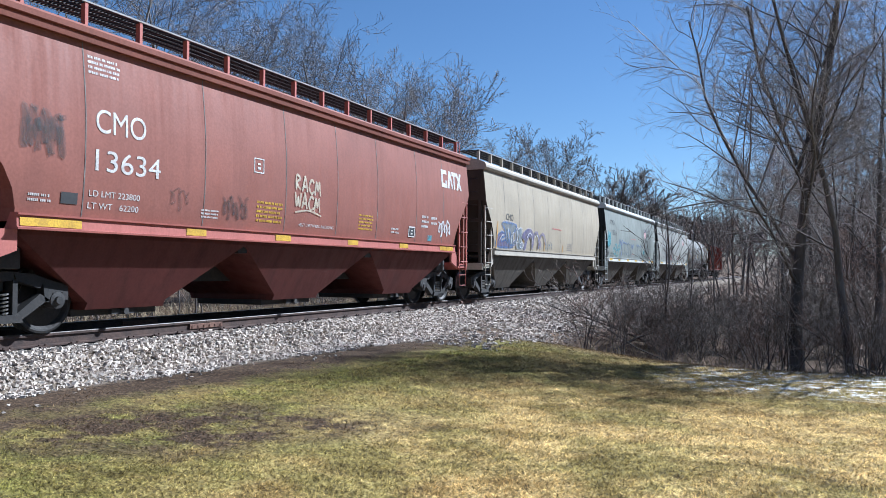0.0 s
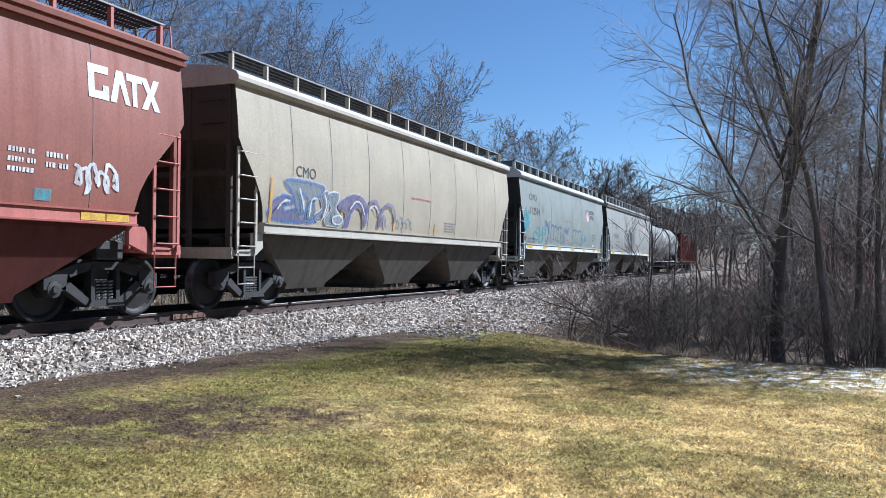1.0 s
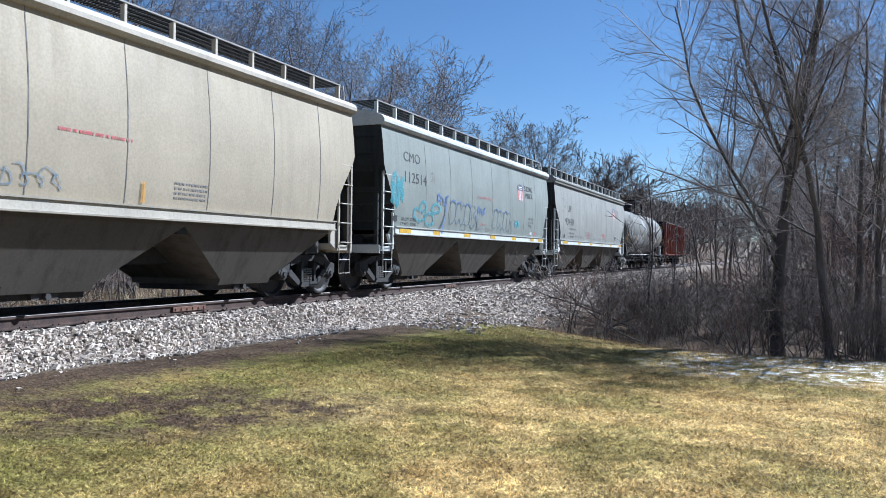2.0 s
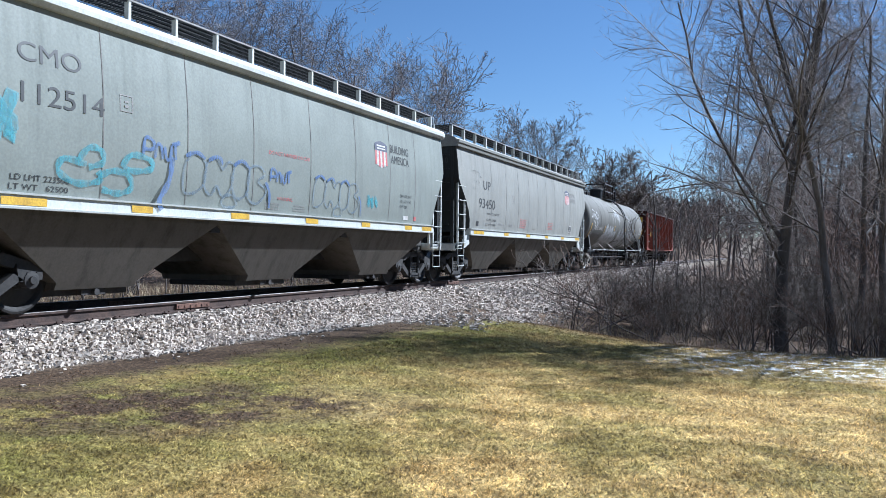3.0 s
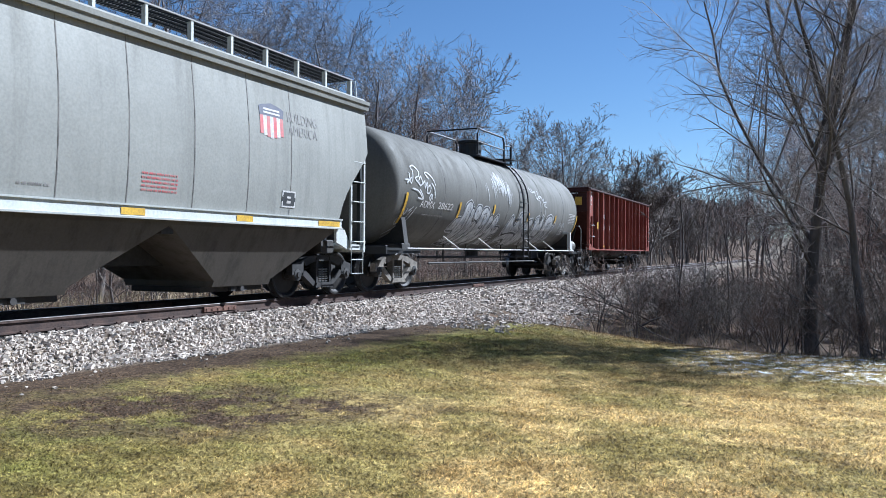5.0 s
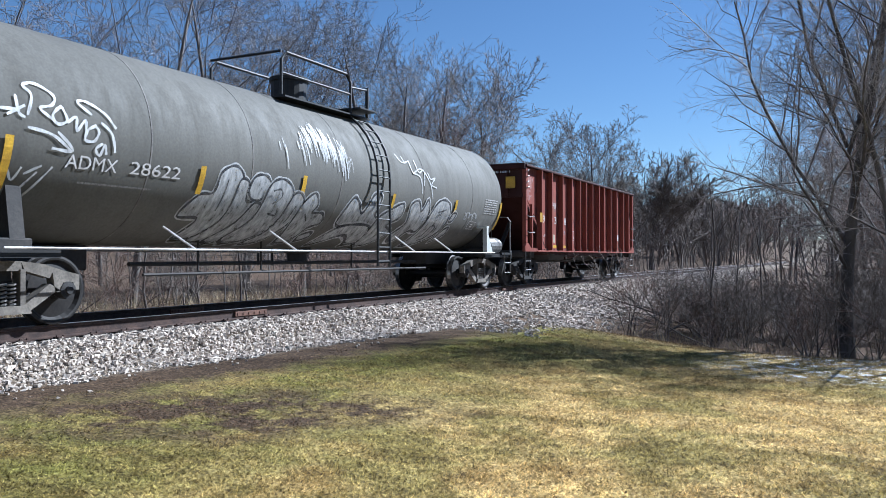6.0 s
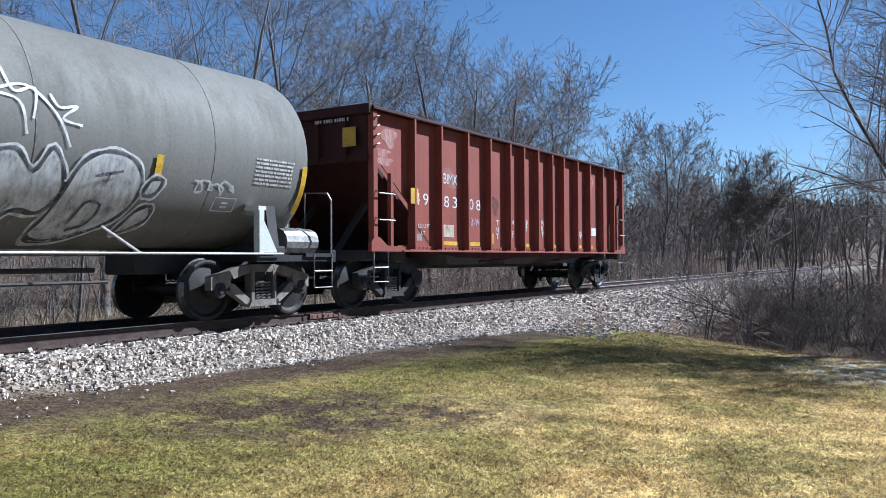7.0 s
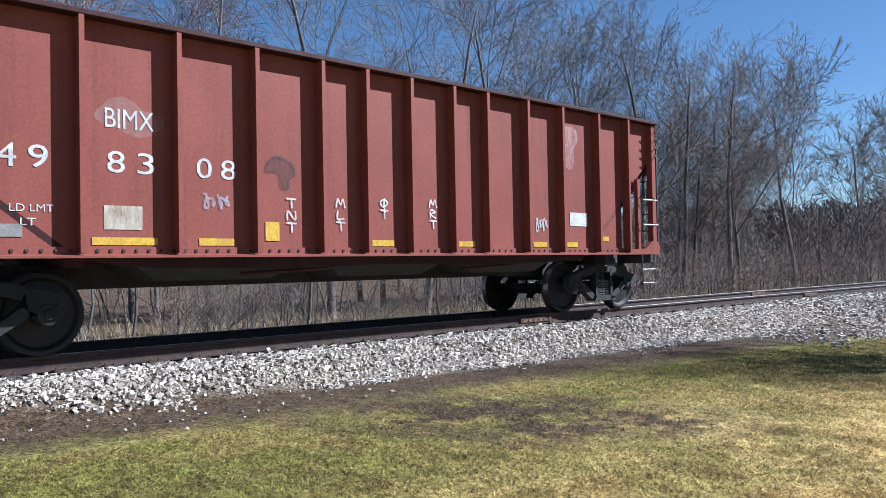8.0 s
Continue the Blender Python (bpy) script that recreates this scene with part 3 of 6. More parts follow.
def bubble(car, area, pts, side, fill, line, halo=None, width=0.04, lift=0.0, label="", slant=0.0):
    """One sprayed letter: a shape of a few points within an area (y0, y1, z0, z1), filled and outlined."""
    y0, y1, z0, z1 = area
    ring = curve_through([(y0 + (y1 - y0) * (u + slant * v), z0 + (z1 - z0) * v) for u, v in pts], True)
    bm = bmesh.new()
    if halo is not None:
        ribbon(bm, ring, width * 2.2, side, 0.006 + lift, True, 2)
    if fill is not None:
        filled(bm, ring, side, 0.009 + lift)
    ribbon(bm, ring, width, side, 0.012 + lift, True, 1)
    return part("graffiti_letter", bm, [fill or line, line, halo or line], car, label)


def tag(car, area, strokes, side, mat, width=0.035, lift=0.0, name="graffiti", label=""):
    """A hand-written tag: strokes of a few points each within an area (y0, y1, z0, z1)."""
    y0, y1, z0, z1 = area
    bm = bmesh.new()
    for k, pts in enumerate(strokes):
        ribbon(bm, curve_through([(y0 + (y1 - y0) * u, z0 + (z1 - z0) * v) for u, v in pts]), width, side, 0.014 + lift + 0.0008 * k)
    return part(name, bm, mat, car, label)


HAND = {"T": ([(0, 1), (1, 0.95)], [(0.5, 1), (0.55, 0)]), "N": ([(0.1, 0), (0.15, 1), (0.85, 0.05), (0.9, 1)],), "M": ([(0, 0), (0.2, 1), (0.5, 0.35), (0.75, 1), (1, 0)],),
        "L": ([(0.2, 1), (0.15, 0.05), (0.9, 0.1)],), "O": ([(0.5, 1), (0.05, 0.6), (0.4, 0.1), (0.9, 0.5), (0.55, 1), (0.5, 0.3), (0.6, -0.6)],), "R": ([(0.15, 0), (0.15, 1), (0.8, 0.8), (0.2, 0.5), (0.9, 0)],),
        "A": ([(0.05, 0), (0.45, 1), (0.55, 1), (0.95, 0)], [(0.2, 0.35), (0.85, 0.4)]), "C": ([(0.95, 0.8), (0.5, 1), (0.08, 0.5), (0.45, 0.02), (1, 0.2)],), "W": ([(0, 1), (0.25, 0.05), (0.5, 0.7), (0.75, 0.05), (1, 1)],)}


def soft_paint(name, colour, cover):
    """Sprayed colour with ragged, thin edges."""
    m, t, n, bsdf = nodes_of(name)
    bsdf.inputs["Base Color"].default_value = (*colour, 1)
    bsdf.inputs["Roughness"].default_value = 0.55
    mixer, clear = n.new("ShaderNodeMixShader"), n.new("ShaderNodeBsdfTransparent")
    v = ramp(t, (cover * 0.45,) * 3, (min(cover * 1.3, 1),) * 3, noise_of(t, 5, 6, (1, 2, 0.7), 0.7), 0.35, 0.65)
    t.links.new(v, mixer.inputs[0])
    t.links.new(clear.outputs[0], mixer.inputs[1])
    t.links.new(bsdf.outputs[0], mixer.inputs[2])
    t.links.new(mixer.outputs[0], n["Material Output"].inputs[0])
    return m


P_white, P_whitethin = soft_paint("sprayed_white", (0.554, 0.554, 0.554), 0.9), soft_paint("thin_sprayed_white", (0.477, 0.477, 0.477), 0.72)
P_dark, P_darkthin = soft_paint("sprayed_black", (0.0154, 0.0154, 0.0193), 0.85), soft_paint("thin_sprayed_black", (0.0231, 0.0231, 0.0231), 0.35)
P_purple, P_blue = soft_paint("sprayed_violet", (0.123, 0.108, 0.2), 0.8), soft_paint("sprayed_blue", (0.077, 0.131, 0.277), 0.75)
P_cyan, P_slate = soft_paint("sprayed_turquoise", (0.077, 0.293, 0.347), 0.55), soft_paint("sprayed_slate", (0.154, 0.193, 0.231), 0.6)
P_lilac, P_cream = soft_paint("sprayed_lilac", (0.385, 0.385, 0.447), 0.45), soft_paint("sprayed_cream", (0.477, 0.431, 0.323), 0.7)
P_blush = soft_paint("painted_over_pink", (0.385, 0.208, 0.185), 0.6)
P_ghost = soft_paint("ghost_of_white", (0.462, 0.385, 0.362), 0.16)
P_orange = soft_paint("sprayed_orange", (0.477, 0.254, 0.0385), 0.85)


# ---- covered hopper cars ----
LEVELS = [(1.46, 1.50, 0.0), (1.62, 1.535, 0.02), (1.85, 1.56, 0.08), (2.1, 1.578, 0.22), (2.35, 1.588, 0.42), (2.6, 1.59, 0.66), (2.85, 1.588, 0.90), (3.0, 1.582, 1.0),
          (3.3, 1.56, 1.0), (3.6, 1.53, 1.0), (3.98, 1.485, 1.0)]


def hopper_side(z):
    zs, ws = [a[0] for a in LEVELS], [a[1] for a in LEVELS]
    return float(np.interp(z, zs, ws))


def covered_hopper(name, label, yc, half_roof, half_sill, truck_off, paint, sill_mat, end_mat, slope_mat, seams, smooth_eave, post_gap=1.02):
    car = tagged(new(name), label, "hopper car", "cars of the freight train")
    # tank-like body: rows of levels, drawn in at the ends below the middle
    bm = bmesh.new()
    for i in range(4):
        rings = []
        for z, w, k in LEVELS:
            ln = half_sill + (half_roof - half_sill) * k
            q = ((w, -ln, z), (w, ln, z), (-w, ln, z), (-w, -ln, z))
            rings.append([bm.verts.new(q[i]), bm.verts.new(q[(i + 1) % 4])])
        for a, b in zip(rings, rings[1:]):
            f = bm.faces.new((a[0], a[1], b[1], b[0]))
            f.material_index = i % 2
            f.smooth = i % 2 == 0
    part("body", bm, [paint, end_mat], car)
    # roof: eave bead and a low crown
    bm = bmesh.new()
    e = half_roof + 0.05
    if smooth_eave:
        half = [(1.47, 3.93), (1.55, 3.94), (1.60, 4.0), (1.60, 4.07), (1.55, 4.14), (1.40, 4.21), (1.1, 4.28), (0.5, 4.34)]
    else:
        half = [(1.46, 3.90), (1.57, 3.90), (1.585, 3.96), (1.545, 3.965), (1.54, 4.0), (1.60, 4.01), (1.61, 4.08), (1.52, 4.10), (1.46, 4.16), (1.1, 4.27), (0.5, 4.34)]
    prism(bm, half + [(-x, z) for x, z in reversed(half)], "y", -e, e)
    part("roof", bm, sill_mat if smooth_eave else paint, car)
    # trough hatch along the crown
    bm = bmesh.new()
    prism(bm, [(-0.42, 4.30), (0.42, 4.30), (0.40, 4.46), (0.25, 4.52), (-0.25, 4.52), (-0.40, 4.46)], "y", -half_roof + 0.8, half_roof - 0.8)
    part("roof_hatch", bm, paint, car)
    # running boards of open grating on posts
    for s in (1, -1):
        bm = bmesh.new()
        xi, xo, z = 0.62, 1.28, 4.56
        length = half_roof - 0.15
        y = -length
        while y < length:
            box(bm, xi, xo, y, y + 0.024, z - 0.022, z - 0.004)
            y += 0.064
        for k in range(4):
            x = xi + (xo - xi) * k / 4
            box(bm, x, x + 0.02, -length, length, z - 0.028, z - 0.006)
        board = part("running_board", bm, M_black, car, "dark open steel grating", pose(0, 0, 0, 0, 0, 0 if s > 0 else 180))
        bm = bmesh.new()
        box(bm, xo, xo + 0.022, -length, length, z - 0.024, z)
        part("edge_angle", bm, M_faint, board, "dull grey edge angle")
        n = round(2 * length / post_gap)
        bm = bmesh.new()
        box(bm, xo - 0.01, xo + 0.012, -0.026, 0.026, 4.2, z - 0.024)
        box(bm, xo - 0.09, xo - 0.01, -0.006, 0.006, 4.2, z - 0.03)
        first = None
        for k in range(n + 1):
            at = pose(0, -length + 0.05 + (2 * length - 0.1) * k / n, 0)
            if first is None:
                first = part("post", bm, sill_mat, board, at=at)
            else:
                shared("post", first, board, at)
    # side sills with a bright lower edge
    for s in (1, -1):
        bm = bmesh.new()
        prism(bm, [(1.36, 1.36), (1.60, 1.36), (1.605, 1.385), (1.575, 1.39), (1.57, 1.53), (1.60, 1.535), (1.605, 1.56), (1.46, 1.57)], "y", -half_sill - 0.02, half_sill + 0.02)
        part("side_sill", bm, sill_mat, car, at=pose(0, 0, 0, 0, 0, 0 if s > 0 else 180))
    # hopper bays and their outlet gates
    span = 2 * half_sill / 3
    for k in range(3):
        c = (k - 1) * span * 0.985
        bm = bmesh.new()
        h, lo = span * 0.495, span * 0.17
        rings = []
        for z, w, ln in ((1.37, 1.47, h), (1.30, 1.46, h), (0.40, 1.03, lo), (0.30, 0.98, lo)):
            a, b = c - ln, c + ln
            rings.append([bm.verts.new(p) for p in ((w, a, z), (w, b, z), (-w, b, z), (-w, a, z))])
        for a, b in zip(rings, rings[1:]):
            for i in range(4):
                bm.faces.new((a[i], a[(i + 1) % 4], b[(i + 1) % 4], b[i]))
        bm.faces.new(rings[0])
        bm.faces.new(rings[-1])
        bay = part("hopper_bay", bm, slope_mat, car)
        bm = bmesh.new()
        box(bm, -0.78, 0.78, c - lo - 0.06, c + lo + 0.06, 0.20, 0.30, 0.01)
        tube(bm, [(0.78, c, 0.25), (1.0, c, 0.25)], 0.05, 8)
        box(bm, 0.86, 0.93, c - 0.22, c + 0.22, 0.21, 0.29)
        part("outlet_gate", bm, M_under, bay)
    # centre sill with cross ridges between the bays
    bm = bmesh.new()
    box(bm, -0.33, 0.33, -half_sill, half_sill, 0.66, 1.02, 0.02)
    for k in (-0.5, 0.5):
        box(bm, -1.4, 1.4, k * span * 0.985 - 0.12, k * span * 0.985 + 0.12, 1.16, 1.36)
    part("centre_sill", bm, M_under, car)
    # ends: platform, draft sill, posts, ladders, steps
    for s in (1, -1):
        turn = pose(0, 0, 0, 0, 0, 0 if s > 0 else 180)
        bm = bmesh.new()
        box(bm, -1.5, 1.5, half_roof - 0.62, half_roof + 0.06, 0.97, 1.03)
        box(bm, -1.5, 1.5, half_roof, half_roof + 0.06, 0.90, 1.10, 0.01)
        for x in (-1.5, 1.44):
            prism(bm, [(half_sill - 0.05, 1.36), (half_sill - 0.05, 1.1), (half_roof - 0.62, 0.95), (half_roof + 0.05, 0.95), (half_roof + 0.05, 1.05), (half_roof - 0.55, 1.07), (half_sill + 0.25, 1.36)], "x", x, x + 0.06)
        part("end_platform", bm, sill_mat, car, at=turn)
        bm = bmesh.new()
        box(bm, -0.33, 0.33, half_sill + 0.004, half_roof + 0.12, 0.68, 1.0, 0.02)
        box(bm, -1.2, 1.2, truck_off - 0.25, truck_off + 0.25, 0.87, 1.15, 0.02)
        part("draft_sill", bm, M_under, car, at=turn)
        bm = bmesh.new()
        for x in (-1.42, -0.55, 0.47, 1.36):
            box(bm, x, x + 0.08, half_roof - 0.06, half_roof + 0.02, 1.03, 3.95)
        box(bm, -1.45, 1.45, half_roof - 0.05, half_roof + 0.015, 2.35, 2.45)
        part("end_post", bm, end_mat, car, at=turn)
        yo = half_roof - 0.06
        for q in (1, -1):
            y0, y1 = sorted((s * yo, s * (yo - 0.52)))
            if q > 0:
                ladder(car, sill_mat, 1.53, y0, y1, 1.0, 2.85, 5)
                stirrup(car, sill_mat, 1.53, y0 + 0.03, y1 - 0.03, 0.46, 1.0)
        bm = bmesh.new()
        tube(bm, [(-1.3, half_roof + 0.03, 0), (-1.3, half_roof + 0.1, 0), (-0.85, half_roof + 0.1, 0), (-0.85, half_roof + 0.03, 0)], 0.013, 6)
        rung = part("end_rung", bm, M_black, car, at=turn @ pose(0, 0, 1.25))
        for k in range(1, 7):
            shared("end_rung", rung, car, turn @ pose(0, 0, 1.25 + 0.4 * k))
        bm = bmesh.new()
        tube(bm, [(0.85, half_roof - 0.3, 4.2), (0.85, half_roof + 0.03, 4.56), (1.25, half_roof + 0.03, 4.56), (1.3, half_roof + 0.02, 4.1)], 0.016, 6)
        part("grab_iron", bm, sill_mat, car, at=turn)
        coupler(car, half_roof + 0.68, s)
        truck(car, s * truck_off)
    # brake gear under one end
    bm = bmesh.new()
    lathe(bm, [(0.0, -0.25), (0.17, -0.22), (0.19, 0.0), (0.17, 0.22), (0.0, 0.25)], pose(0.5, -half_sill + 0.2, 1.2, 0, 0, 90), 12)
    lathe(bm, [(0.28, -0.02), (0.31, 0.0), (0.28, 0.02), (0.25, 0.0), (0.28, -0.02)], pose(-0.9, -half_roof - 0.14, 2.6, 0, 0, 90), 18)
    part("brake_gear", bm, M_under, car)
    # weld seams of the side sheets
    seam = None
    for y in seams:
        if seam is not None:
            shared("weld_seam", seam, car, pose(0, y - yc, 0))
            continue
        bm = bmesh.new()
        box_y = 0.0
        for (za, wa, ka), (zb, wb, kb) in zip(LEVELS, LEVELS[1:]):
            bm.faces.new([bm.verts.new(p) for p in ((wa + 0.004, box_y - 0.008, za), (wa + 0.004, box_y + 0.008, za), (wb + 0.004, box_y + 0.008, zb), (wb + 0.004, box_y - 0.008, zb))])
        bmesh.ops.remove_doubles(bm, verts=bm.verts, dist=1e-5)
        seam = part("weld_seam", bm, M_seam, car, at=pose(0, y - yc, 0))
    train.append((car, yc))
    return car


M_seam = surface("grimy_seam", (0.169, 0.154, 0.139), (0.077, 0.0693, 0.0655), 0.8, 0, 4, 30)
# bay sheets: the shade below the sills is put into these darker paints
M_redslope = car_paint("shaded_red_slope_sheets", (0.082, 0.024, 0.02), (0.036, 0.017, 0.015), dirt=0.7)
M_greyslope = car_paint("shaded_dusty_grey_slope_sheets", (0.078, 0.068, 0.057), (0.028, 0.024, 0.021), dirt=0.8)
# end walls: grime streaks over a base darkened to hold the ends' shade
M_endbeige = car_paint("shaded_grimy_beige_end", (0.05, 0.043, 0.036), (0.024, 0.021, 0.019), dirt=0.7)
M_endgrey = car_paint("shaded_grimy_grey_end", (0.032, 0.034, 0.034), (0.018, 0.018, 0.018), dirt=0.7)

YR = 13.3
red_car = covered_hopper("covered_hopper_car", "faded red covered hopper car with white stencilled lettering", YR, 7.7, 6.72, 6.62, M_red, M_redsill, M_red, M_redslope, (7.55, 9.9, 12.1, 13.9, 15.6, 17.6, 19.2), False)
words(red_car, "CMO", M_letter, 7.72 - YR, 2.72, 0.90, 0.32, hopper_side)
words(red_car, "13634", M_letter, 7.72 - YR, 2.20, 1.20, 0.29, hopper_side)
words(red_car, "LD LMT 223800", M_letter, 7.64 - YR, 1.85, 0.90, 0.085, hopper_side)
words(red_car, "LT WT   62200", M_letter, 7.63 - YR, 1.685, 0.90, 0.085, hopper_side)
for y0, w in ((6.60, 0.92), (9.5, 0.45), (11.8, 0.48), (14.34, 0.42), (16.7, 0.45), (19.02, 0.42), (19.46, 0.42)):
    patch(red_car, M_yellow, y0 - YR, 1.405, w, 0.105, lambda z: 1.572, label="yellow reflective strip")
bars(red_car, M_letter, 7.62 - YR, 3.50, 0.55, 0.28, hopper_side, 4, seed=4)
bars(red_car, M_letter, 6.72 - YR, 1.72, 0.34, 0.13, hopper_side, 2, seed=5)
bars(red_car, M_yellow, 11.25 - YR, 1.72, 0.75, 0.40, hopper_side, 5, seed=6)
bars(red_car, M_yellow, 14.8 - YR, 1.75, 0.62, 0.36, hopper_side, 5, seed=7)
bars(red_car, M_letter, 9.85 - YR, 1.70, 0.42, 0.16, hopper_side, 3, seed=8)
bars(red_car, M_letter, 16.3 - YR, 1.74, 0.4, 0.16, hopper_side, 2, seed=10)
bars(red_car, M_letter, 17.9 - YR, 1.95, 0.42, 0.36, hopper_side, 3, seed=11)
bars(red_car, M_letter, 18.45 - YR, 2.05, 0.32, 0.26, hopper_side, 2, seed=12)


def frame_mark(car, mat, y, z, w, h, side, t=0.02):
    bm = bmesh.new()
    for a, b, c, d in ((y, z, w, t), (y, z + h - t, w, t), (y, z, t, h), (y + w - t, z, t, h), (y + w * 0.35, z + h * 0.25, w * 0.3, h * 0.16), (y + w * 0.35, z + h * 0.55, w * 0.3, h * 0.12)):
        bm.faces.new([bm.verts.new((side(q) + 0.006, p, q)) for p, q in ((a, b), (a + c, b), (a + c, b + d), (a, b + d))])
    return part("stencil_box", bm, mat, car)


words(red_car, "VENT CAR WHEN UNLOADING", M_letter, 12.55 - YR, 1.70, 1.25, 0.06, hopper_side)
frame_mark(red_car, M_letter, 11.14 - YR, 2.56, 0.28, 0.26, hopper_side)
patch(red_car, M_dark, 7.2 - YR, 1.72, 0.26, 0.15, hopper_side, "data_plate")
patch(red_car, M_dark, 17.2 - YR, 1.68, 0.34, 0.26, hopper_side, "data_plate")
frame_mark(red_car, M_letter, 17.2 - YR, 1.68, 0.34, 0.26, lambda z: hopper_side(z) + 0.004, 0.03)
patch(red_car, P_cyan, 18.3 - YR, 1.62, 0.26, 0.15, hopper_side, "sticker")
# the lessor's mark as four slanting block shapes
bm = bmesh.new()
for k, w in enumerate((0.36, 0.38, 0.30, 0.38)):
    a = 19.12 - YR + (0, 0.38, 0.70, 0.98)[k]
    zl, zh = 3.08, 3.55
    shapes = (((0, 0), (w, 0), (w, 0.2), (w * 0.7, 0.2), (w * 0.7, 0.11), (w * 0.3, 0.11), (w * 0.3, 0.36), (w, 0.36), (w, 0.47), (0, 0.47)),
              ((0, 0), (w * 0.3, 0), (w * 0.5, 0.3), (w * 0.75, 0), (w, 0), (w * 0.66, 0.47), (w * 0.34, 0.47)),
              ((w * 0.35, 0), (w * 0.65, 0), (w * 0.65, 0.36), (w, 0.36), (w, 0.47), (0, 0.47), (0, 0.36), (w * 0.35, 0.36)),
              ((0, 0), (w * 0.32, 0), (w * 0.5, 0.15), (w * 0.68, 0), (w, 0), (w * 0.68, 0.235), (w, 0.47), (w * 0.68, 0.47), (w * 0.5, 0.32), (w * 0.32, 0.47), (0, 0.47), (w * 0.32, 0.235)))
    bm.faces.new([bm.verts.new((hopper_side(zl + v) + 0.007, a + u, zl + v)) for u, v in shapes[k]])
part("painted_mark", bm, M_letter, red_car, "worn white block mark")
scrawl(red_car, P_white, 18.85 - YR, 19.75 - YR, 1.75, 2.2, 5, 3, hopper_side, 0.05)
for row, z in (("RACM", 2.38), ("WACM", 2.06)):
    for k, ch in enumerate(row):
        y = 12.38 - YR + 0.22 * k
        tag(red_car, (y, y + 0.19, z - 0.02 * k, z + 0.27 - 0.02 * k), HAND[ch], hopper_side, P_cream, 0.045, name="hand_lettering", label="cream sprayed letter")
tag(red_car, (12.4 - YR, 13.3 - YR, 1.93, 2.02), ([(0.0, 0.3), (0.5, 0.9), (1.0, 0.0)],), hopper_side, P_cream, 0.03)
scrawl(red_car, P_darkthin, 6.55 - YR, 7.25 - YR, 2.3, 2.9, 7, 8, hopper_side, 0.09)
scrawl(red_car, P_darkthin, 10.3 - YR, 11.05 - YR, 1.68, 2.1, 6, 9, hopper_side, 0.06)
scrawl(red_car, P_darkthin, 9.1 - YR, 9.6 - YR, 1.75, 2.15, 3, 10, hopper_side, 0.03)

YB = 29.8
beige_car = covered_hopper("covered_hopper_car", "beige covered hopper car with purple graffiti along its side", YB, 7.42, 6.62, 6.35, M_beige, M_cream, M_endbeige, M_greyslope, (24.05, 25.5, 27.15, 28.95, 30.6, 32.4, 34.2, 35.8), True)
words(beige_car, "CMO", M_dark, 24.16 - YB, 2.50, 0.70, 0.21, hopper_side)
piece = (23.4 - YB, 28.5 - YB, 1.58, 2.40)
violet = "violet and blue sprayed letter with a pale edge"
bubble(beige_car, piece, [(0.0, 0.08), (0.0, 0.42), (0.06, 0.62), (0.12, 0.6), (0.13, 0.48), (0.08, 0.42), (0.08, 0.28), (0.16, 0.34), (0.26, 0.28), (0.29, 0.08)], hopper_side, P_purple, P_blue, P_lilac, 0.05, 0.0, violet)
bubble(beige_car, piece, [(0.08, 1.0), (0.33, 0.99), (0.33, 0.78), (0.28, 0.6), (0.29, 0.2), (0.22, 0.2), (0.23, 0.62), (0.18, 0.72), (0.21, 0.3), (0.17, 0.28), (0.13, 0.7)], hopper_side, P_slate, P_blue, P_lilac, 0.05, 0.006, violet)
bubble(beige_car, piece, [(0.33, 0.7), (0.37, 0.86), (0.38, 0.6), (0.36, 0.3), (0.31, 0.14), (0.29, 0.25), (0.34, 0.42)], hopper_side, P_slate, P_purple, P_white, 0.035, 0.012, violet)
bubble(beige_car, piece, [(0.38, 0.78), (0.46, 0.84), (0.44, 0.45), (0.5, 0.22), (0.49, 0.06), (0.38, 0.08), (0.37, 0.2), (0.41, 0.45)], hopper_side, P_slate, P_slate, P_white, 0.035, 0.018, violet)
bubble(beige_car, piece, [(0.46, 0.55), (0.54, 0.82), (0.63, 0.88), (0.70, 0.68), (0.71, 0.25), (0.69, 0.08), (0.675, 0.45), (0.62, 0.62), (0.57, 0.4), (0.55, 0.06), (0.52, 0.06), (0.53, 0.42)], hopper_side, P_purple, P_purple, P_lilac, 0.045, 0.024, violet)
bubble(beige_car, piece, [(0.43, 0.1), (0.42, 0.24), (0.47, 0.3), (0.5, 0.2), (0.48, 0.08)], hopper_side, P_lilac, P_white, None, 0.03, 0.03)
tag(beige_car, piece, ([(0.7, 0.4), (0.73, 0.7), (0.775, 0.8), (0.82, 0.62), (0.825, 0.42)], [(0.83, 0.08), (0.845, 0.48), (0.895, 0.74), (0.95, 0.72), (0.985, 0.5), (0.99, 0.3)], [(0.84, 0.1), (0.868, 0.42), (0.9, 0.1)]), hopper_side, P_purple, 0.10, 0.02, label="violet sprayed arches")
tag(beige_car, piece, ([(0.16, 0.85), (0.19, 0.5), (0.2, 0.3)], [(0.24, 0.2), (0.25, 0.6), (0.29, 0.66)], [(0.34, 0.2), (0.36, 0.55), (0.34, 0.8)], [(0.55, 0.5), (0.6, 0.72), (0.65, 0.66), (0.68, 0.4)], [(0.72, 0.55), (0.77, 0.68), (0.81, 0.5)], [(0.02, 0.3), (0.06, 0.5), (0.1, 0.52)]), hopper_side, P_white, 0.035, 0.036, label="white sprayed highlights")
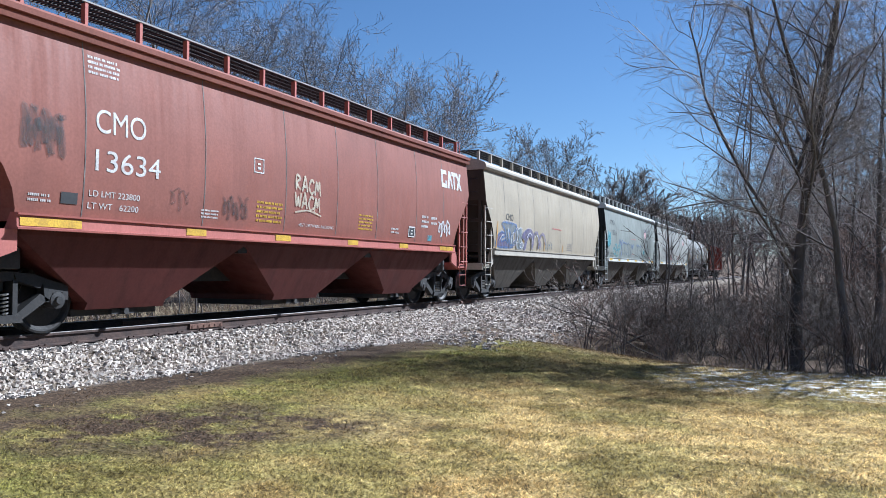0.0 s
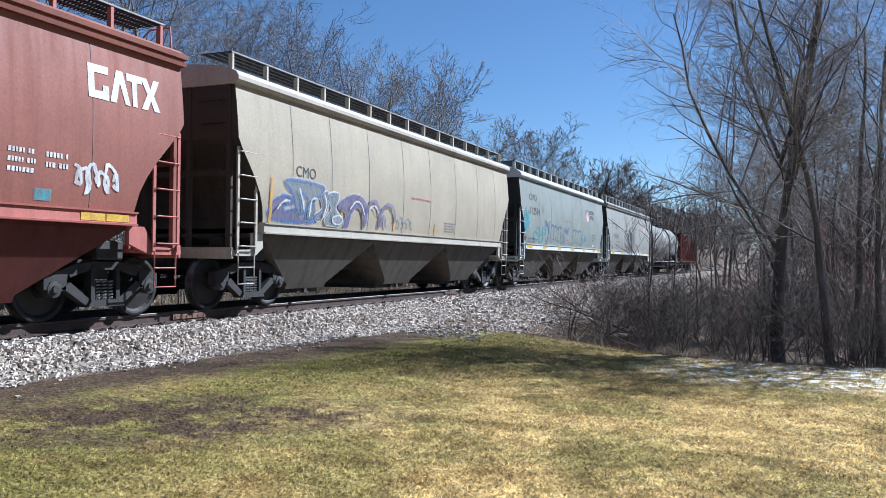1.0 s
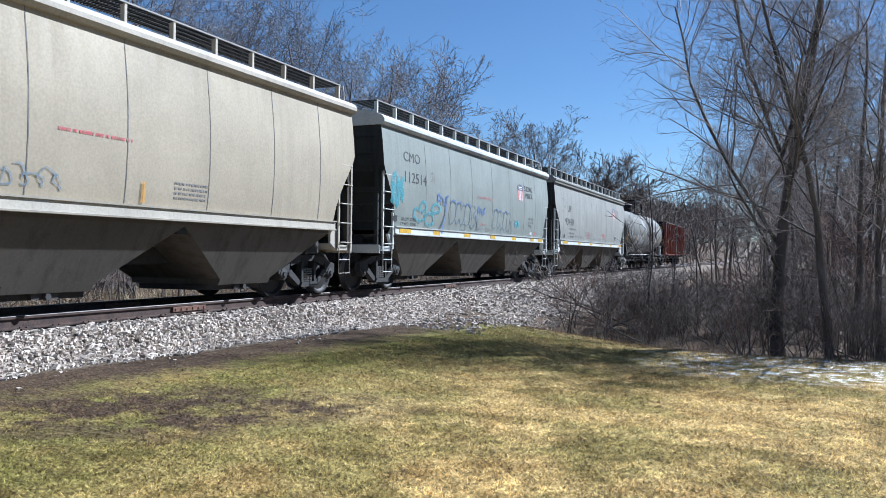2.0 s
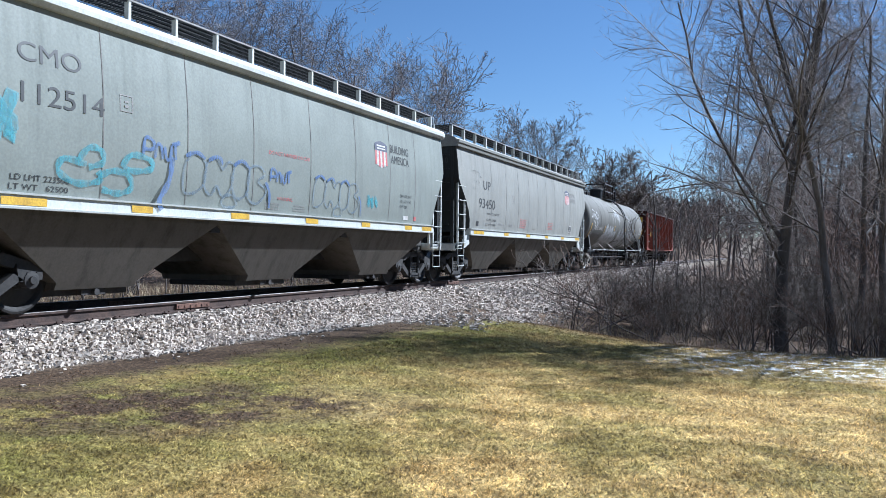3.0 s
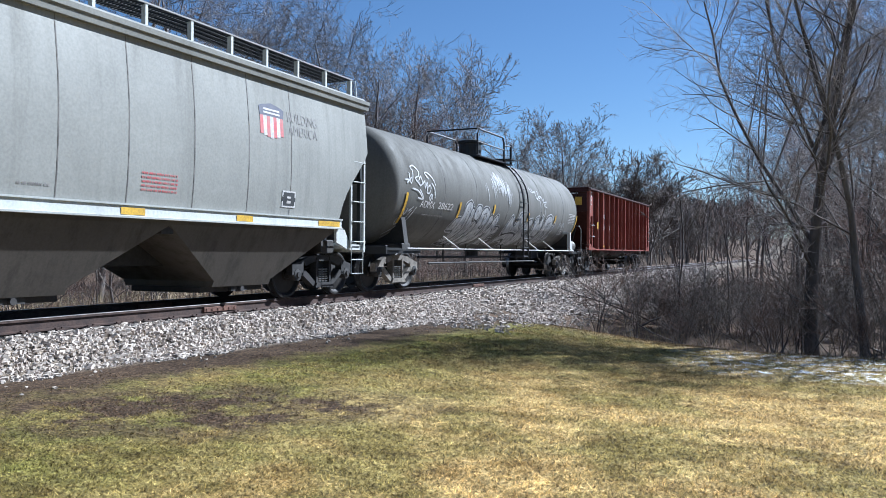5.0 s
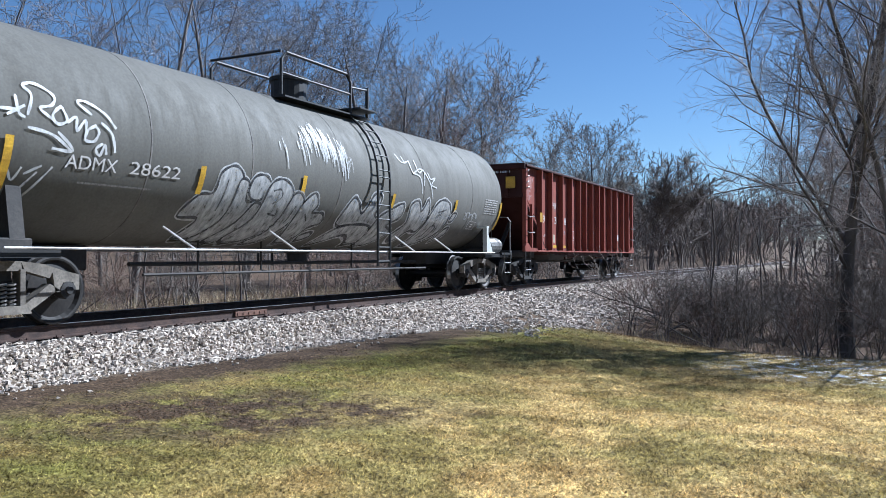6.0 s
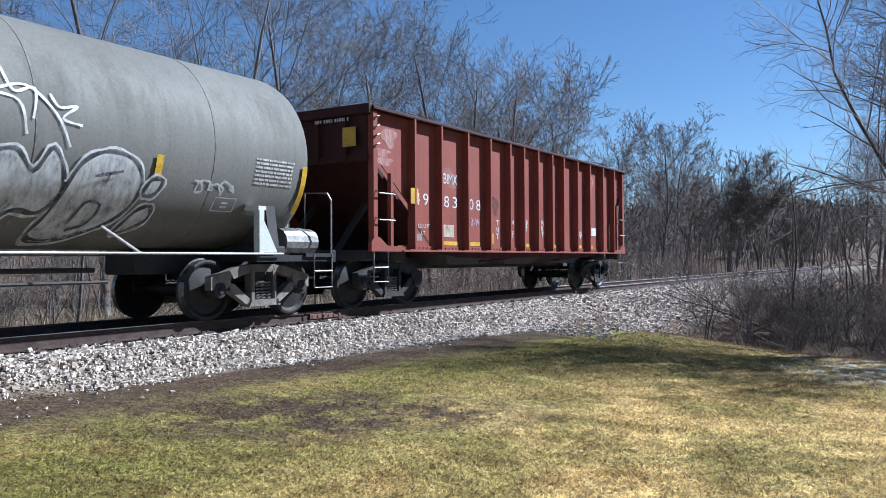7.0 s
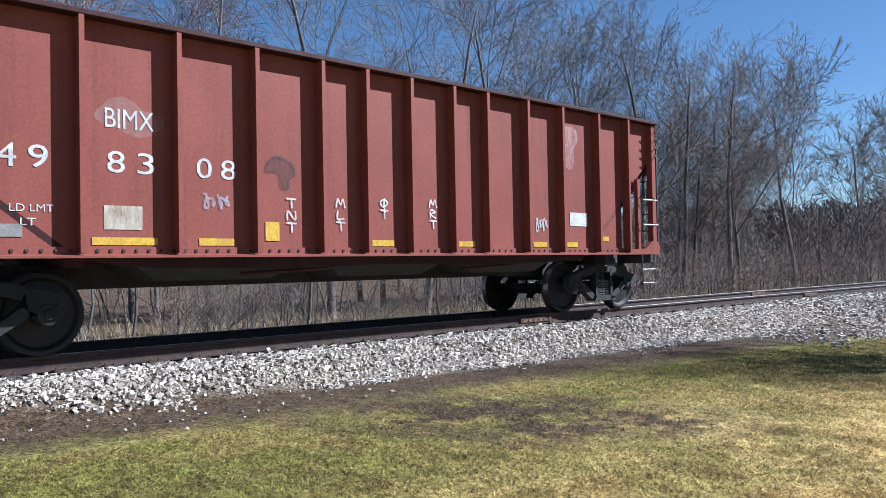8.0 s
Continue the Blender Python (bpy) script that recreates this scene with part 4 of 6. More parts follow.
scrawl(beige_car, P_slate, 28.5 - YB, 29.6 - YB, 1.65, 1.95, 4, 24, hopper_side, 0.03)
for y0, z0, h in ((23.31, 1.58, 0.84), (25.88, 1.58, 0.45), (28.42, 1.62, 0.32), (30.9, 1.6, 0.3)):
    patch(beige_car, P_orange, y0 - YB, z0, 0.085, h, hopper_side, "painted_bar", 0.017)
bars(beige_car, M_crimson, 29.4 - YB, 2.45, 1.3, 0.09, hopper_side, 1, seed=25)
bars(beige_car, M_faint, 31.6 - YB, 1.7, 0.8, 0.3, hopper_side, 4, seed=26)

YG = 45.8
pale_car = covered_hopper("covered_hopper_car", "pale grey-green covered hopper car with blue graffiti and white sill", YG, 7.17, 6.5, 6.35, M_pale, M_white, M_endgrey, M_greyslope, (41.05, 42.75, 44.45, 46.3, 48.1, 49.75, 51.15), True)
words(pale_car, "CMO", M_dark, 39.72 - YG, 3.20, 0.97, 0.24, hopper_side)
words(pale_car, "112514", M_dark, 39.75 - YG, 2.68, 1.32, 0.26, hopper_side)
words(pale_car, "LD LMT 223500", M_dark, 39.64 - YG, 1.72, 0.88, 0.075, hopper_side)
words(pale_car, "LT WT   62500", M_dark, 39.63 - YG, 1.60, 0.88, 0.075, hopper_side)
words(pale_car, "DO NOT HAMMER ON CAR", M_crimson, 44.9 - YG, 2.62, 1.35, 0.07, hopper_side)
words(pale_car, "WARNING", M_crimson, 45.2 - YG, 1.80, 0.5, 0.06, hopper_side)
bars(pale_car, M_faint, 44.85 - YG, 1.62, 0.45, 0.14, hopper_side, 3, seed=31)
bars(pale_car, M_faint, 45.75 - YG, 1.62, 0.4, 0.14, hopper_side, 3, seed=32)
for k, row in enumerate(("EXW 10-8  H 9-3", "EW   8-2  H 15-2", "CU FT 5204")):
    words(pale_car, row, M_dark, 50.3 - YG, 2.18 - 0.13 * k, 0.62 if k < 2 else 0.42, 0.07, hopper_side)
patch(pale_car, M_letter, 50.55 - YG, 1.64, 0.26, 0.10, hopper_side, "data_plate", label="white data plate")
patch(pale_car, M_crimson, 51.15 - YG, 1.64, 0.13, 0.10, hopper_side, "sticker", label="small red sticker")
frame_mark(pale_car, M_faint, 41.35 - YG, 2.82, 0.24, 0.24, hopper_side, 0.014)
patch(pale_car, M_dark, 39.2 - YG, 1.68, 0.2, 0.14, hopper_side, "data_plate")
for y0, w in ((39.5, 0.66), (41.6, 0.42), (43.85, 0.5), (46.15, 0.45), (48.4, 0.4), (50.6, 0.4), (51.6, 0.6)):
    patch(pale_car, M_yellow, y0 - YG, 1.405, w, 0.10, lambda z: 1.572, label="yellow reflective strip")
scrawl(pale_car, P_cyan, 38.95 - YG, 39.75 - YG, 2.0, 2.85, 3, 36, hopper_side, 0.16)
for area, wide in (((42.35 - YG, 45.0 - YG, 1.60, 2.42), 0.045), ((46.15 - YG, 48.4 - YG, 1.60, 2.38), 0.035)):
    for k, pts in enumerate((
            [(0.12, 0.25), (0.13, 0.75), (0.22, 0.97), (0.31, 0.8), (0.3, 0.4), (0.2, 0.2)],
            [(0.3, 0.4), (0.33, 0.85), (0.41, 0.95), (0.47, 0.75), (0.52, 0.9), (0.58, 0.85), (0.56, 0.4), (0.48, 0.2), (0.42, 0.4), (0.37, 0.2)],
            [(0.57, 0.4), (0.58, 0.8), (0.66, 0.95), (0.74, 0.8), (0.73, 0.35), (0.64, 0.18)],
            [(0.73, 0.4), (0.75, 0.85), (0.86, 0.92), (0.91, 0.75), (0.84, 0.6), (0.94, 0.4), (0.84, 0.12), (0.75, 0.2)],
            [(0.48, 0.02), (0.5, 0.2), (0.58, 0.24), (0.62, 0.1), (0.6, 0.0)])):
        bubble(pale_car, area, pts, hopper_side, None, P_slate, None, wide, 0.001 * k, "blue sprayed outline letter")
    tag(pale_car, area, ([(0.13, 0.9), (0.22, 1.0), (0.3, 0.9)], [(0.33, 0.88), (0.42, 0.98), (0.47, 0.85)], [(0.58, 0.86), (0.66, 0.98), (0.74, 0.85)], [(0.92, 0.6), (0.97, 0.4), (0.98, 0.05)]), hopper_side, P_blue, wide * 1.3, 0.004)
tag(pale_car, (42.0 - YG, 42.45 - YG, 1.45, 2.3), ([(0.9, 0.98), (0.75, 0.55), (0.3, 0.2), (0.4, 0.02)],), lambda z: max(hopper_side(z), 1.58), P_blue, 0.09, label="blue sprayed stroke running over the sill")
for area in ((41.75 - YG, 42.55 - YG, 2.2, 2.52), (44.9 - YG, 45.6 - YG, 2.1, 2.36)):
    tag(pale_car, area, ([(0.05, 0.1), (0.1, 0.95), (0.3, 0.85), (0.3, 0.5), (0.1, 0.45)], [(0.35, 0.1), (0.4, 0.7), (0.5, 0.7), (0.55, 0.1)], [(0.6, 0.7), (0.65, 0.15), (0.75, 0.2), (0.78, 0.8)], [(0.78, 0.85), (1.0, 0.95), (0.88, 0.9), (0.9, 0.15)]), hopper_side, P_blue, 0.05)
tag(pale_car, (40.3 - YG, 42.0 - YG, 1.62, 2.25), ([(0.28, 0.62), (0.06, 0.68), (0.02, 0.4), (0.2, 0.2), (0.42, 0.3), (0.4, 0.5)], [(0.2, 0.7), (0.3, 0.98), (0.42, 0.95), (0.44, 0.7), (0.3, 0.56)], [(0.42, 0.4), (0.55, 0.55), (0.72, 0.48), (0.76, 0.2), (0.62, 0.06), (0.45, 0.12)], [(0.64, 0.66), (0.75, 0.96), (0.96, 0.9), (0.98, 0.7), (0.8, 0.6), (0.66, 0.64)]), hopper_side, P_cyan, 0.085, label="turquoise sprayed loops")
scrawl(pale_car, P_cyan, 48.6 - YG, 49.2 - YG, 1.85, 2.1, 3, 40, hopper_side, 0.09)


def shield(car, y, z, w, h, side):
    """A striped red and white shield with a dark head."""
    bm = bmesh.new()
    for k in range(7):
        a, b = y + w * k / 7, y + w * (k + 1) / 7
        low = h * (0.10 * abs(k - 3) / 3) ** 1.0
        f = bm.faces.new([bm.verts.new((side(q) + 0.006, p, q)) for p, q in ((a, z + low), (b, z + low), (b, z + h * 0.62), (a, z + h * 0.62))])
        f.material_index = k % 2
    f = bm.faces.new([bm.verts.new((side(z + q) + 0.007, y + p, z + q)) for p, q in ((0, h * 0.62), (w, h * 0.62), (w * 1.04, h * 0.86), (w * 0.9, h * 0.92), (w * 0.5, h), (w * 0.1, h * 0.92), (-w * 0.04, h * 0.86))])
    f.material_index = 2
    for zz in (0.68, 0.78):
        f = bm.faces.new([bm.verts.new((side(z + h * q) + 0.010, y + w * p, z + h * q)) for p, q in ((0.15, zz), (0.85, zz), (0.85, zz + 0.055), (0.15, zz + 0.055))])
        f.material_index = 1
    return part("painted_shield", bm, [M_crimson, M_letter, M_navy], car, "striped red, white and navy shield")


M_navy = surface("navy_lettering", (0.0462, 0.0501, 0.0847), (0.077, 0.077, 0.108), 0.6, 0, 5, 40, 0.05)
shield(pale_car, 49.0 - YG, 2.80, 0.60, 0.62, hopper_side)
words(pale_car, "BUILDING", M_dark, 49.78 - YG, 3.21, 0.98, 0.19, hopper_side)
words(pale_car, "AMERICA", M_dark, 49.80 - YG, 2.96, 0.96, 0.19, hopper_side)

YU, YU_MARK = 61.94, 61.49
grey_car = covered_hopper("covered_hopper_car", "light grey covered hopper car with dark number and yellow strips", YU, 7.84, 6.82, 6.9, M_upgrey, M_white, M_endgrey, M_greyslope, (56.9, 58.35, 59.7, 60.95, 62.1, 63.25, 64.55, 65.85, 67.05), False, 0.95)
words(grey_car, "UP", M_dark, 55.68 - YU_MARK, 2.80, 0.64, 0.27, hopper_side)
words(grey_car, "93450", M_dark, 55.28 - YU_MARK, 2.22, 1.48, 0.29, hopper_side)
words(grey_car, "CAPACITY 5188 CUFT", M_dark, 56.07 - YU_MARK, 2.03, 1.16, 0.065, hopper_side)
words(grey_car, "LD LMT 224100", M_dark, 56.01 - YU_MARK, 1.84, 0.90, 0.07, hopper_side)
words(grey_car, "LT WT  61900", M_dark, 56.00 - YU_MARK, 1.69, 0.90, 0.07, hopper_side)
for y0, w in ((54.9, 0.88), (57.74, 0.44), (60.22, 0.46), (62.67, 0.44), (65.1, 0.42), (67.5, 0.75)):
    patch(grey_car, M_yellow, y0 - YU_MARK, 1.405, w, 0.10, lambda z: 1.572, label="yellow reflective strip")
bars(grey_car, M_crimson, 59.47 - YU_MARK, 1.72, 0.75, 0.34, hopper_side, 5, seed=51)
bars(grey_car, M_crimson, 63.05 - YU_MARK, 1.76, 0.75, 0.30, hopper_side, 5, seed=52)
bars(grey_car, M_faint, 57.2 - YU_MARK, 1.75, 0.6, 0.05, hopper_side, 1, seed=53)
bars(grey_car, M_faint, 58.2 - YU_MARK, 1.72, 0.45, 0.12, hopper_side, 2, seed=54)
bars(grey_car, M_faint, 61.1 - YU_MARK, 1.70, 0.5, 0.07, hopper_side, 1, seed=55)
frame_mark(grey_car, M_faint, 58.5 - YU_MARK, 2.52, 0.26, 0.26, hopper_side, 0.014)
patch(grey_car, M_dark, 55.15 - YU_MARK, 1.66, 0.2, 0.14, hopper_side, "data_plate")
patch(grey_car, M_dark, 66.35 - YU_MARK, 1.70, 0.4, 0.3, hopper_side, "data_plate")
frame_mark(grey_car, M_letter, 66.35 - YU_MARK, 1.70, 0.4, 0.3, lambda z: hopper_side(z) + 0.004, 0.03)
tag(grey_car, (54.75 - YU_MARK, 55.55 - YU_MARK, 2.72, 3.35), ([(0.0, 0.9), (0.35, 0.95), (0.3, 0.8)], [(0.5, 0.92), (0.7, 0.9), (0.75, 0.72), (0.98, 0.7)], [(0.1, 0.55), (0.12, 0.42)], [(0.3, 0.5), (0.36, 0.4), (0.44, 0.5)], [(0.6, 0.5), (0.62, 0.38), (0.72, 0.44)], [(0.05, 0.2), (0.06, 0.05)], [(0.2, 0.2), (0.17, 0.06), (0.27, 0.08)]), hopper_side, P_darkthin, 0.03, label="faint hand-chalked marks")
shield(grey_car, 65.7 - YU_MARK, 2.88, 0.66, 0.62, hopper_side)
words(grey_car, "BUILDING", M_faint, 66.5 - YU_MARK, 3.25, 0.95, 0.18, hopper_side)
words(grey_car, "AMERICA", M_faint, 66.52 - YU_MARK, 3.02, 0.92, 0.18, hopper_side)


def end_words(car, body, half_roof, y_off, z, wide, high):
    """Words on the end of a car that faces the camera."""
    me = text_mesh(body, M_dark, wide, high, lambda u, v: (y_off + u, -half_roof - 0.006, z + v))
    ob = new("end_lettering", me)
    ob.parent = car


end_words(grey_car, "UP", 7.84, 0.72, 3.66, 0.24, 0.16)
end_words(grey_car, "93450", 7.84, 0.72, 3.42, 0.52, 0.16)
end_words(beige_car, "CMO", 7.42, 0.62, 3.66, 0.42, 0.13)
end_words(beige_car, "23160", 7.42, 0.62, 3.44, 0.50, 0.13)

# ---- tank car ----
YT, YT_MARK = 79.05, 79.25
TANK_R, TANK_Z = 1.47, 2.53


def tank_side(z):
    return math.sqrt(max(TANK_R**2 - (z - TANK_Z) ** 2, 0.01))


def tank_car():
    car = tagged(new("tank_car"), "weathered grey tank car covered in white graffiti", "tank car", "cars of the freight train")
    half = 8.1
    bm = bmesh.new()
    prof = [(0.0, -half)] + [(TANK_R * math.sin(a), -half + 0.55 * (1 - math.cos(a))) for a in (0.25, 0.5, 0.8, 1.1, 1.35, 1.57)]
    prof = prof + [(r, -w) for r, w in reversed(prof)]
    lathe(bm, [(max(r, 0.001), w) for r, w in prof], pose(0, 0, TANK_Z, 0, 0, 90), 56)
    part("shell", bm, M_tank, car, smooth=True)
    for y in (74.2, 76.35, 78.95, 82.3, 84.95):
        bm = bmesh.new()
        lathe(bm, [(TANK_R, -0.015), (TANK_R + 0.005, -0.012), (TANK_R + 0.005, 0.012), (TANK_R, 0.015)], pose(0, y - YT_MARK, TANK_Z, 0, 0, 90), 56)
        part("weld_ring", bm, M_seam, car)
    # manway, platform and guard rails on top
    c = 79.05 - YT_MARK
    bm = bmesh.new()
    lathe(bm, [(0.36, 0.0), (0.36, 0.5), (0.40, 0.51), (0.40, 0.58), (0.33, 0.62), (0.0, 0.63)], pose(0.1, c, 3.9, 0, -90, 0), 20)
    part("manway", bm, M_black, car)
    bm = bmesh.new()
    for s in (1, -1):
        box(bm, s * 0.78 - 0.16, s * 0.78 + 0.16, c - 1.2, c + 1.75, 3.85, 3.88)
    box(bm, -1.1, 1.1, c + 1.1, c + 1.75, 3.99, 4.02)
    part("top_platform", bm, M_black, car)
    bm = bmesh.new()
    for s in (1, -1):
        x = s * 0.85
        tube(bm, [(x, c - 1.2, 3.9), (x, c - 1.2, 4.55), (x, c - 1.05, 4.7), (x, c + 0.95, 4.7), (x, c + 1.1, 4.55), (x, c + 1.1, 3.9)], 0.03, 6)
        tube(bm, [(x, c - 1.2, 4.3), (x, c + 1.1, 4.3)], 0.022, 6)
        tube(bm, [(x, c + 1.75, 3.9), (x, c + 1.75, 4.55)], 0.04, 6)
        tube(bm, [(x, c + 1.1, 4.45), (x, c + 1.75, 4.5)], 0.022, 6)
    tube(bm, [(-0.85, c - 1.2, 4.7), (0.85, c - 1.2, 4.7)], 0.025, 6)
    part("guard_rail", bm, M_black, car)
    # curved ladder up the shell on both sides
    for s in (1, -1):
        bm = bmesh.new()
        for y in (0.85, 1.33):
            pts = [(1.56, y, 0.7), (1.56, y, 2.5)] + [(0.09 * math.cos(a) + 1.47 * math.cos(a), y, TANK_Z + 1.56 * math.sin(a)) for a in (0.2, 0.4, 0.6, 0.8, 0.95)]
            tube(bm, pts, 0.026, 6)
        for k in range(7):
            z = 0.8 + 0.29 * k
            tube(bm, [(1.56, 0.85, z), (1.56, 1.33, z)], 0.014, 6)
        for a in (0.1, 0.3, 0.5, 0.7, 0.9):
            tube(bm, [(1.56 * math.cos(a), 0.85, TANK_Z + 1.56 * math.sin(a)), (1.56 * math.cos(a), 1.33, TANK_Z + 1.56 * math.sin(a))], 0.014, 6)
        part("ladder", bm, M_black, car, at=pose(0, 0, 0, 0, 0, 0) if s > 0 else pose(0, 2.18, 0, 0, 0, 180))
        # side handrail and its slanting braces
        bm = bmesh.new()
        tube(bm, [(1.52, -7.3, 1.0), (1.52, 7.0, 1.0)], 0.017, 6)
        for y in (-4.25, -1.8, 2.5, 4.4):
            tube(bm, [(1.52, y, 1.0), (1.18, y - 0.32, 1.34)], 0.02, 6)
        part("handrail", bm, M_letter, car, "white side handrail", pose(0, 0, 0, 0, 0, 0 if s > 0 else 180))
    # stub sills, cradle, end platforms
    for s in (1, -1):
        turn = pose(0, 0, 0, 0, 0, 0 if s > 0 else 180)
        bm = bmesh.new()
        box(bm, -0.35, 0.35, 5.2, 8.25, 0.70, 1.06, 0.02)
        box(bm, -1.35, 1.35, 6.8, 7.25, 0.88, 1.12, 0.02)
        prism(bm, [(-1.35, 1.06), (1.35, 1.06), (1.25, 1.75), (0.8, 1.3), (0, 1.12), (-0.8, 1.3), (-1.25, 1.75)], "y", 6.9, 7.1)
        part("bolster_cradle", bm, M_under, car, at=turn)
        bm = bmesh.new()
        box(bm, -1.5, 1.5, 7.55, 8.3, 0.95, 1.01)
        box(bm, -1.5, 1.5, 8.22, 8.3, 0.86, 1.06, 0.01)
        for x in (-1.46, 1.40):
            box(bm, x, x + 0.06, 6.5, 8.25, 0.88, 0.98)
        part("end_platform", bm, M_black, car, at=turn)
        bm = bmesh.new()
        box(bm, 1.38, 1.5, 6.52, 6.62, 1.0, 1.68)
        box(bm, 1.2, 1.5, 6.50, 6.66, 1.66, 1.72)
        prism(bm, [(6.62, 1.02), (6.62, 1.5), (6.9, 1.02)], "x", 1.44, 1.5)
        part("end_bracket", bm, M_white, car, at=turn)
        bm = bmesh.new()
        tube(bm, [(1.48, 8.2, 1.0), (1.48, 8.2, 1.9), (1.4, 8.2, 2.02), (0.9, 8.2, 2.05), (0.9, 8.2, 1.0)], 0.018, 6)
        tube(bm, [(1.5, 7.75, 1.0), (1.5, 7.75, 0.45), (1.5, 8.2, 0.45), (1.5, 8.2, 1.0)], 0.016, 6)
        tube(bm, [(1.5, 7.75, 0.72), (1.5, 8.2, 0.72)], 0.014, 6)
        part("grab_rail", bm, M_spring, car, at=turn)
        coupler(car, 8.8, s)
        truck(car, s * 7.0, True)
    bm = bmesh.new()
    lathe(bm, [(0.0, -0.42), (0.22, -0.38), (0.24, 0.0), (0.22, 0.38), (0.0, 0.42)], pose(1.05, 7.75, 1.2, 0, 0, 90), 14)
    part("air_reservoir", bm, M_spring, car, "pale dusty reservoir")
    bm = bmesh.new()
    lathe(bm, [(0.30, -0.5), (0.30, 0.0), (0.2, 0.05), (0.2, 0.2), (0.0, 0.2)], pose(0, 0.2, 1.0, 0, 90, 0), 14)
    tube(bm, [(0.4, -4.5, 0.78), (0.4, 4.5, 0.78)], 0.04, 6)
    tube(bm, [(0.7, -4.5, 0.62), (0.7, 4.5, 0.62)], 0.025, 6)
    for y in (-3.2, -1.6, 1.4, 3.0):
        tube(bm, [(0.55, y, 1.25), (0.55, y, 0.66), (0.7, y, 0.62)], 0.02, 5)
    part("bottom_outlet", bm, M_under, car)
    train.append((car, YT))
    return car


tank = tank_car()
words(tank, "ADMX", M_letter, 72.85 - YT_MARK, 2.02, 0.80, 0.17, tank_side, 0.012)
words(tank, "28622", M_letter, 73.87 - YT_MARK, 2.03, 0.92, 0.17, tank_side, 0.012)
bars(tank, M_faint, 73.1 - YT_MARK, 1.84, 1.3, 0.05, tank_side, 1, seed=61, proud=0.01)
for y0, z0, h in ((72.0, 1.6, 0.72), (75.17, 1.85, 0.42), (77.7, 1.9, 0.45), (80.9, 1.95, 0.3), (83.95, 1.85, 0.45), (86.75, 1.65, 0.75)):
    patch(tank, M_yellow, y0 - YT_MARK, z0, 0.11, h, tank_side, "reflective_strip", 0.024, "yellow reflective strip")
first = (75.05 - YT_MARK, 78.75 - YT_MARK, 1.12, 2.36)
bubbly = "white bubble letter with black outline and white halo"
for k, pts in enumerate((
        [(0.0, 0.32), (0.06, 0.58), (0.14, 0.63), (0.16, 0.88), (0.24, 0.99), (0.3, 0.86), (0.28, 0.6), (0.28, 0.36), (0.2, 0.08), (0.09, 0.06), (0.12, 0.3)],
        [(0.28, 0.8), (0.34, 0.8), (0.35, 0.58), (0.41, 0.52), (0.38, 0.28), (0.3, 0.05), (0.19, 0.03), (0.26, 0.3)],
        [(0.35, 0.7), (0.37, 0.88), (0.44, 0.92), (0.49, 0.8), (0.46, 0.62), (0.39, 0.58)],
        [(0.41, 0.54), (0.47, 0.5), (0.47, 0.3), (0.39, 0.04), (0.29, 0.04), (0.36, 0.28)],
        [(0.56, 0.9), (0.65, 0.78), (0.66, 0.5), (0.58, 0.12), (0.46, 0.01), (0.38, 0.08), (0.45, 0.34), (0.48, 0.78)],
        [(0.66, 0.66), (0.71, 0.74), (0.76, 0.62), (0.74, 0.36), (0.66, 0.05), (0.56, 0.02), (0.62, 0.2)],
        [(0.76, 0.6), (0.83, 0.76), (0.88, 0.6), (0.86, 0.48), (0.95, 0.48), (0.98, 0.34), (0.9, 0.25), (0.87, 0.06), (0.78, 0.04), (0.74, 0.3)],
        [(0.9, 0.14), (0.96, 0.2), (0.99, 0.14), (0.93, 0.06)])):
    bubble(tank, first, pts, tank_side, P_whitethin, P_dark, P_whitethin, 0.04, 0.006 * k, bubbly)
tag(tank, first, ([(0.18, 0.4), (0.19, 0.8)], [(0.52, 0.55), (0.57, 0.65), (0.55, 0.75), (0.5, 0.72)], [(0.52, 0.42), (0.58, 0.4), (0.57, 0.5)], [(0.68, 0.3), (0.7, 0.55)], [(0.8, 0.45), (0.84, 0.35)]), tank_side, P_dark, 0.03, 0.06)
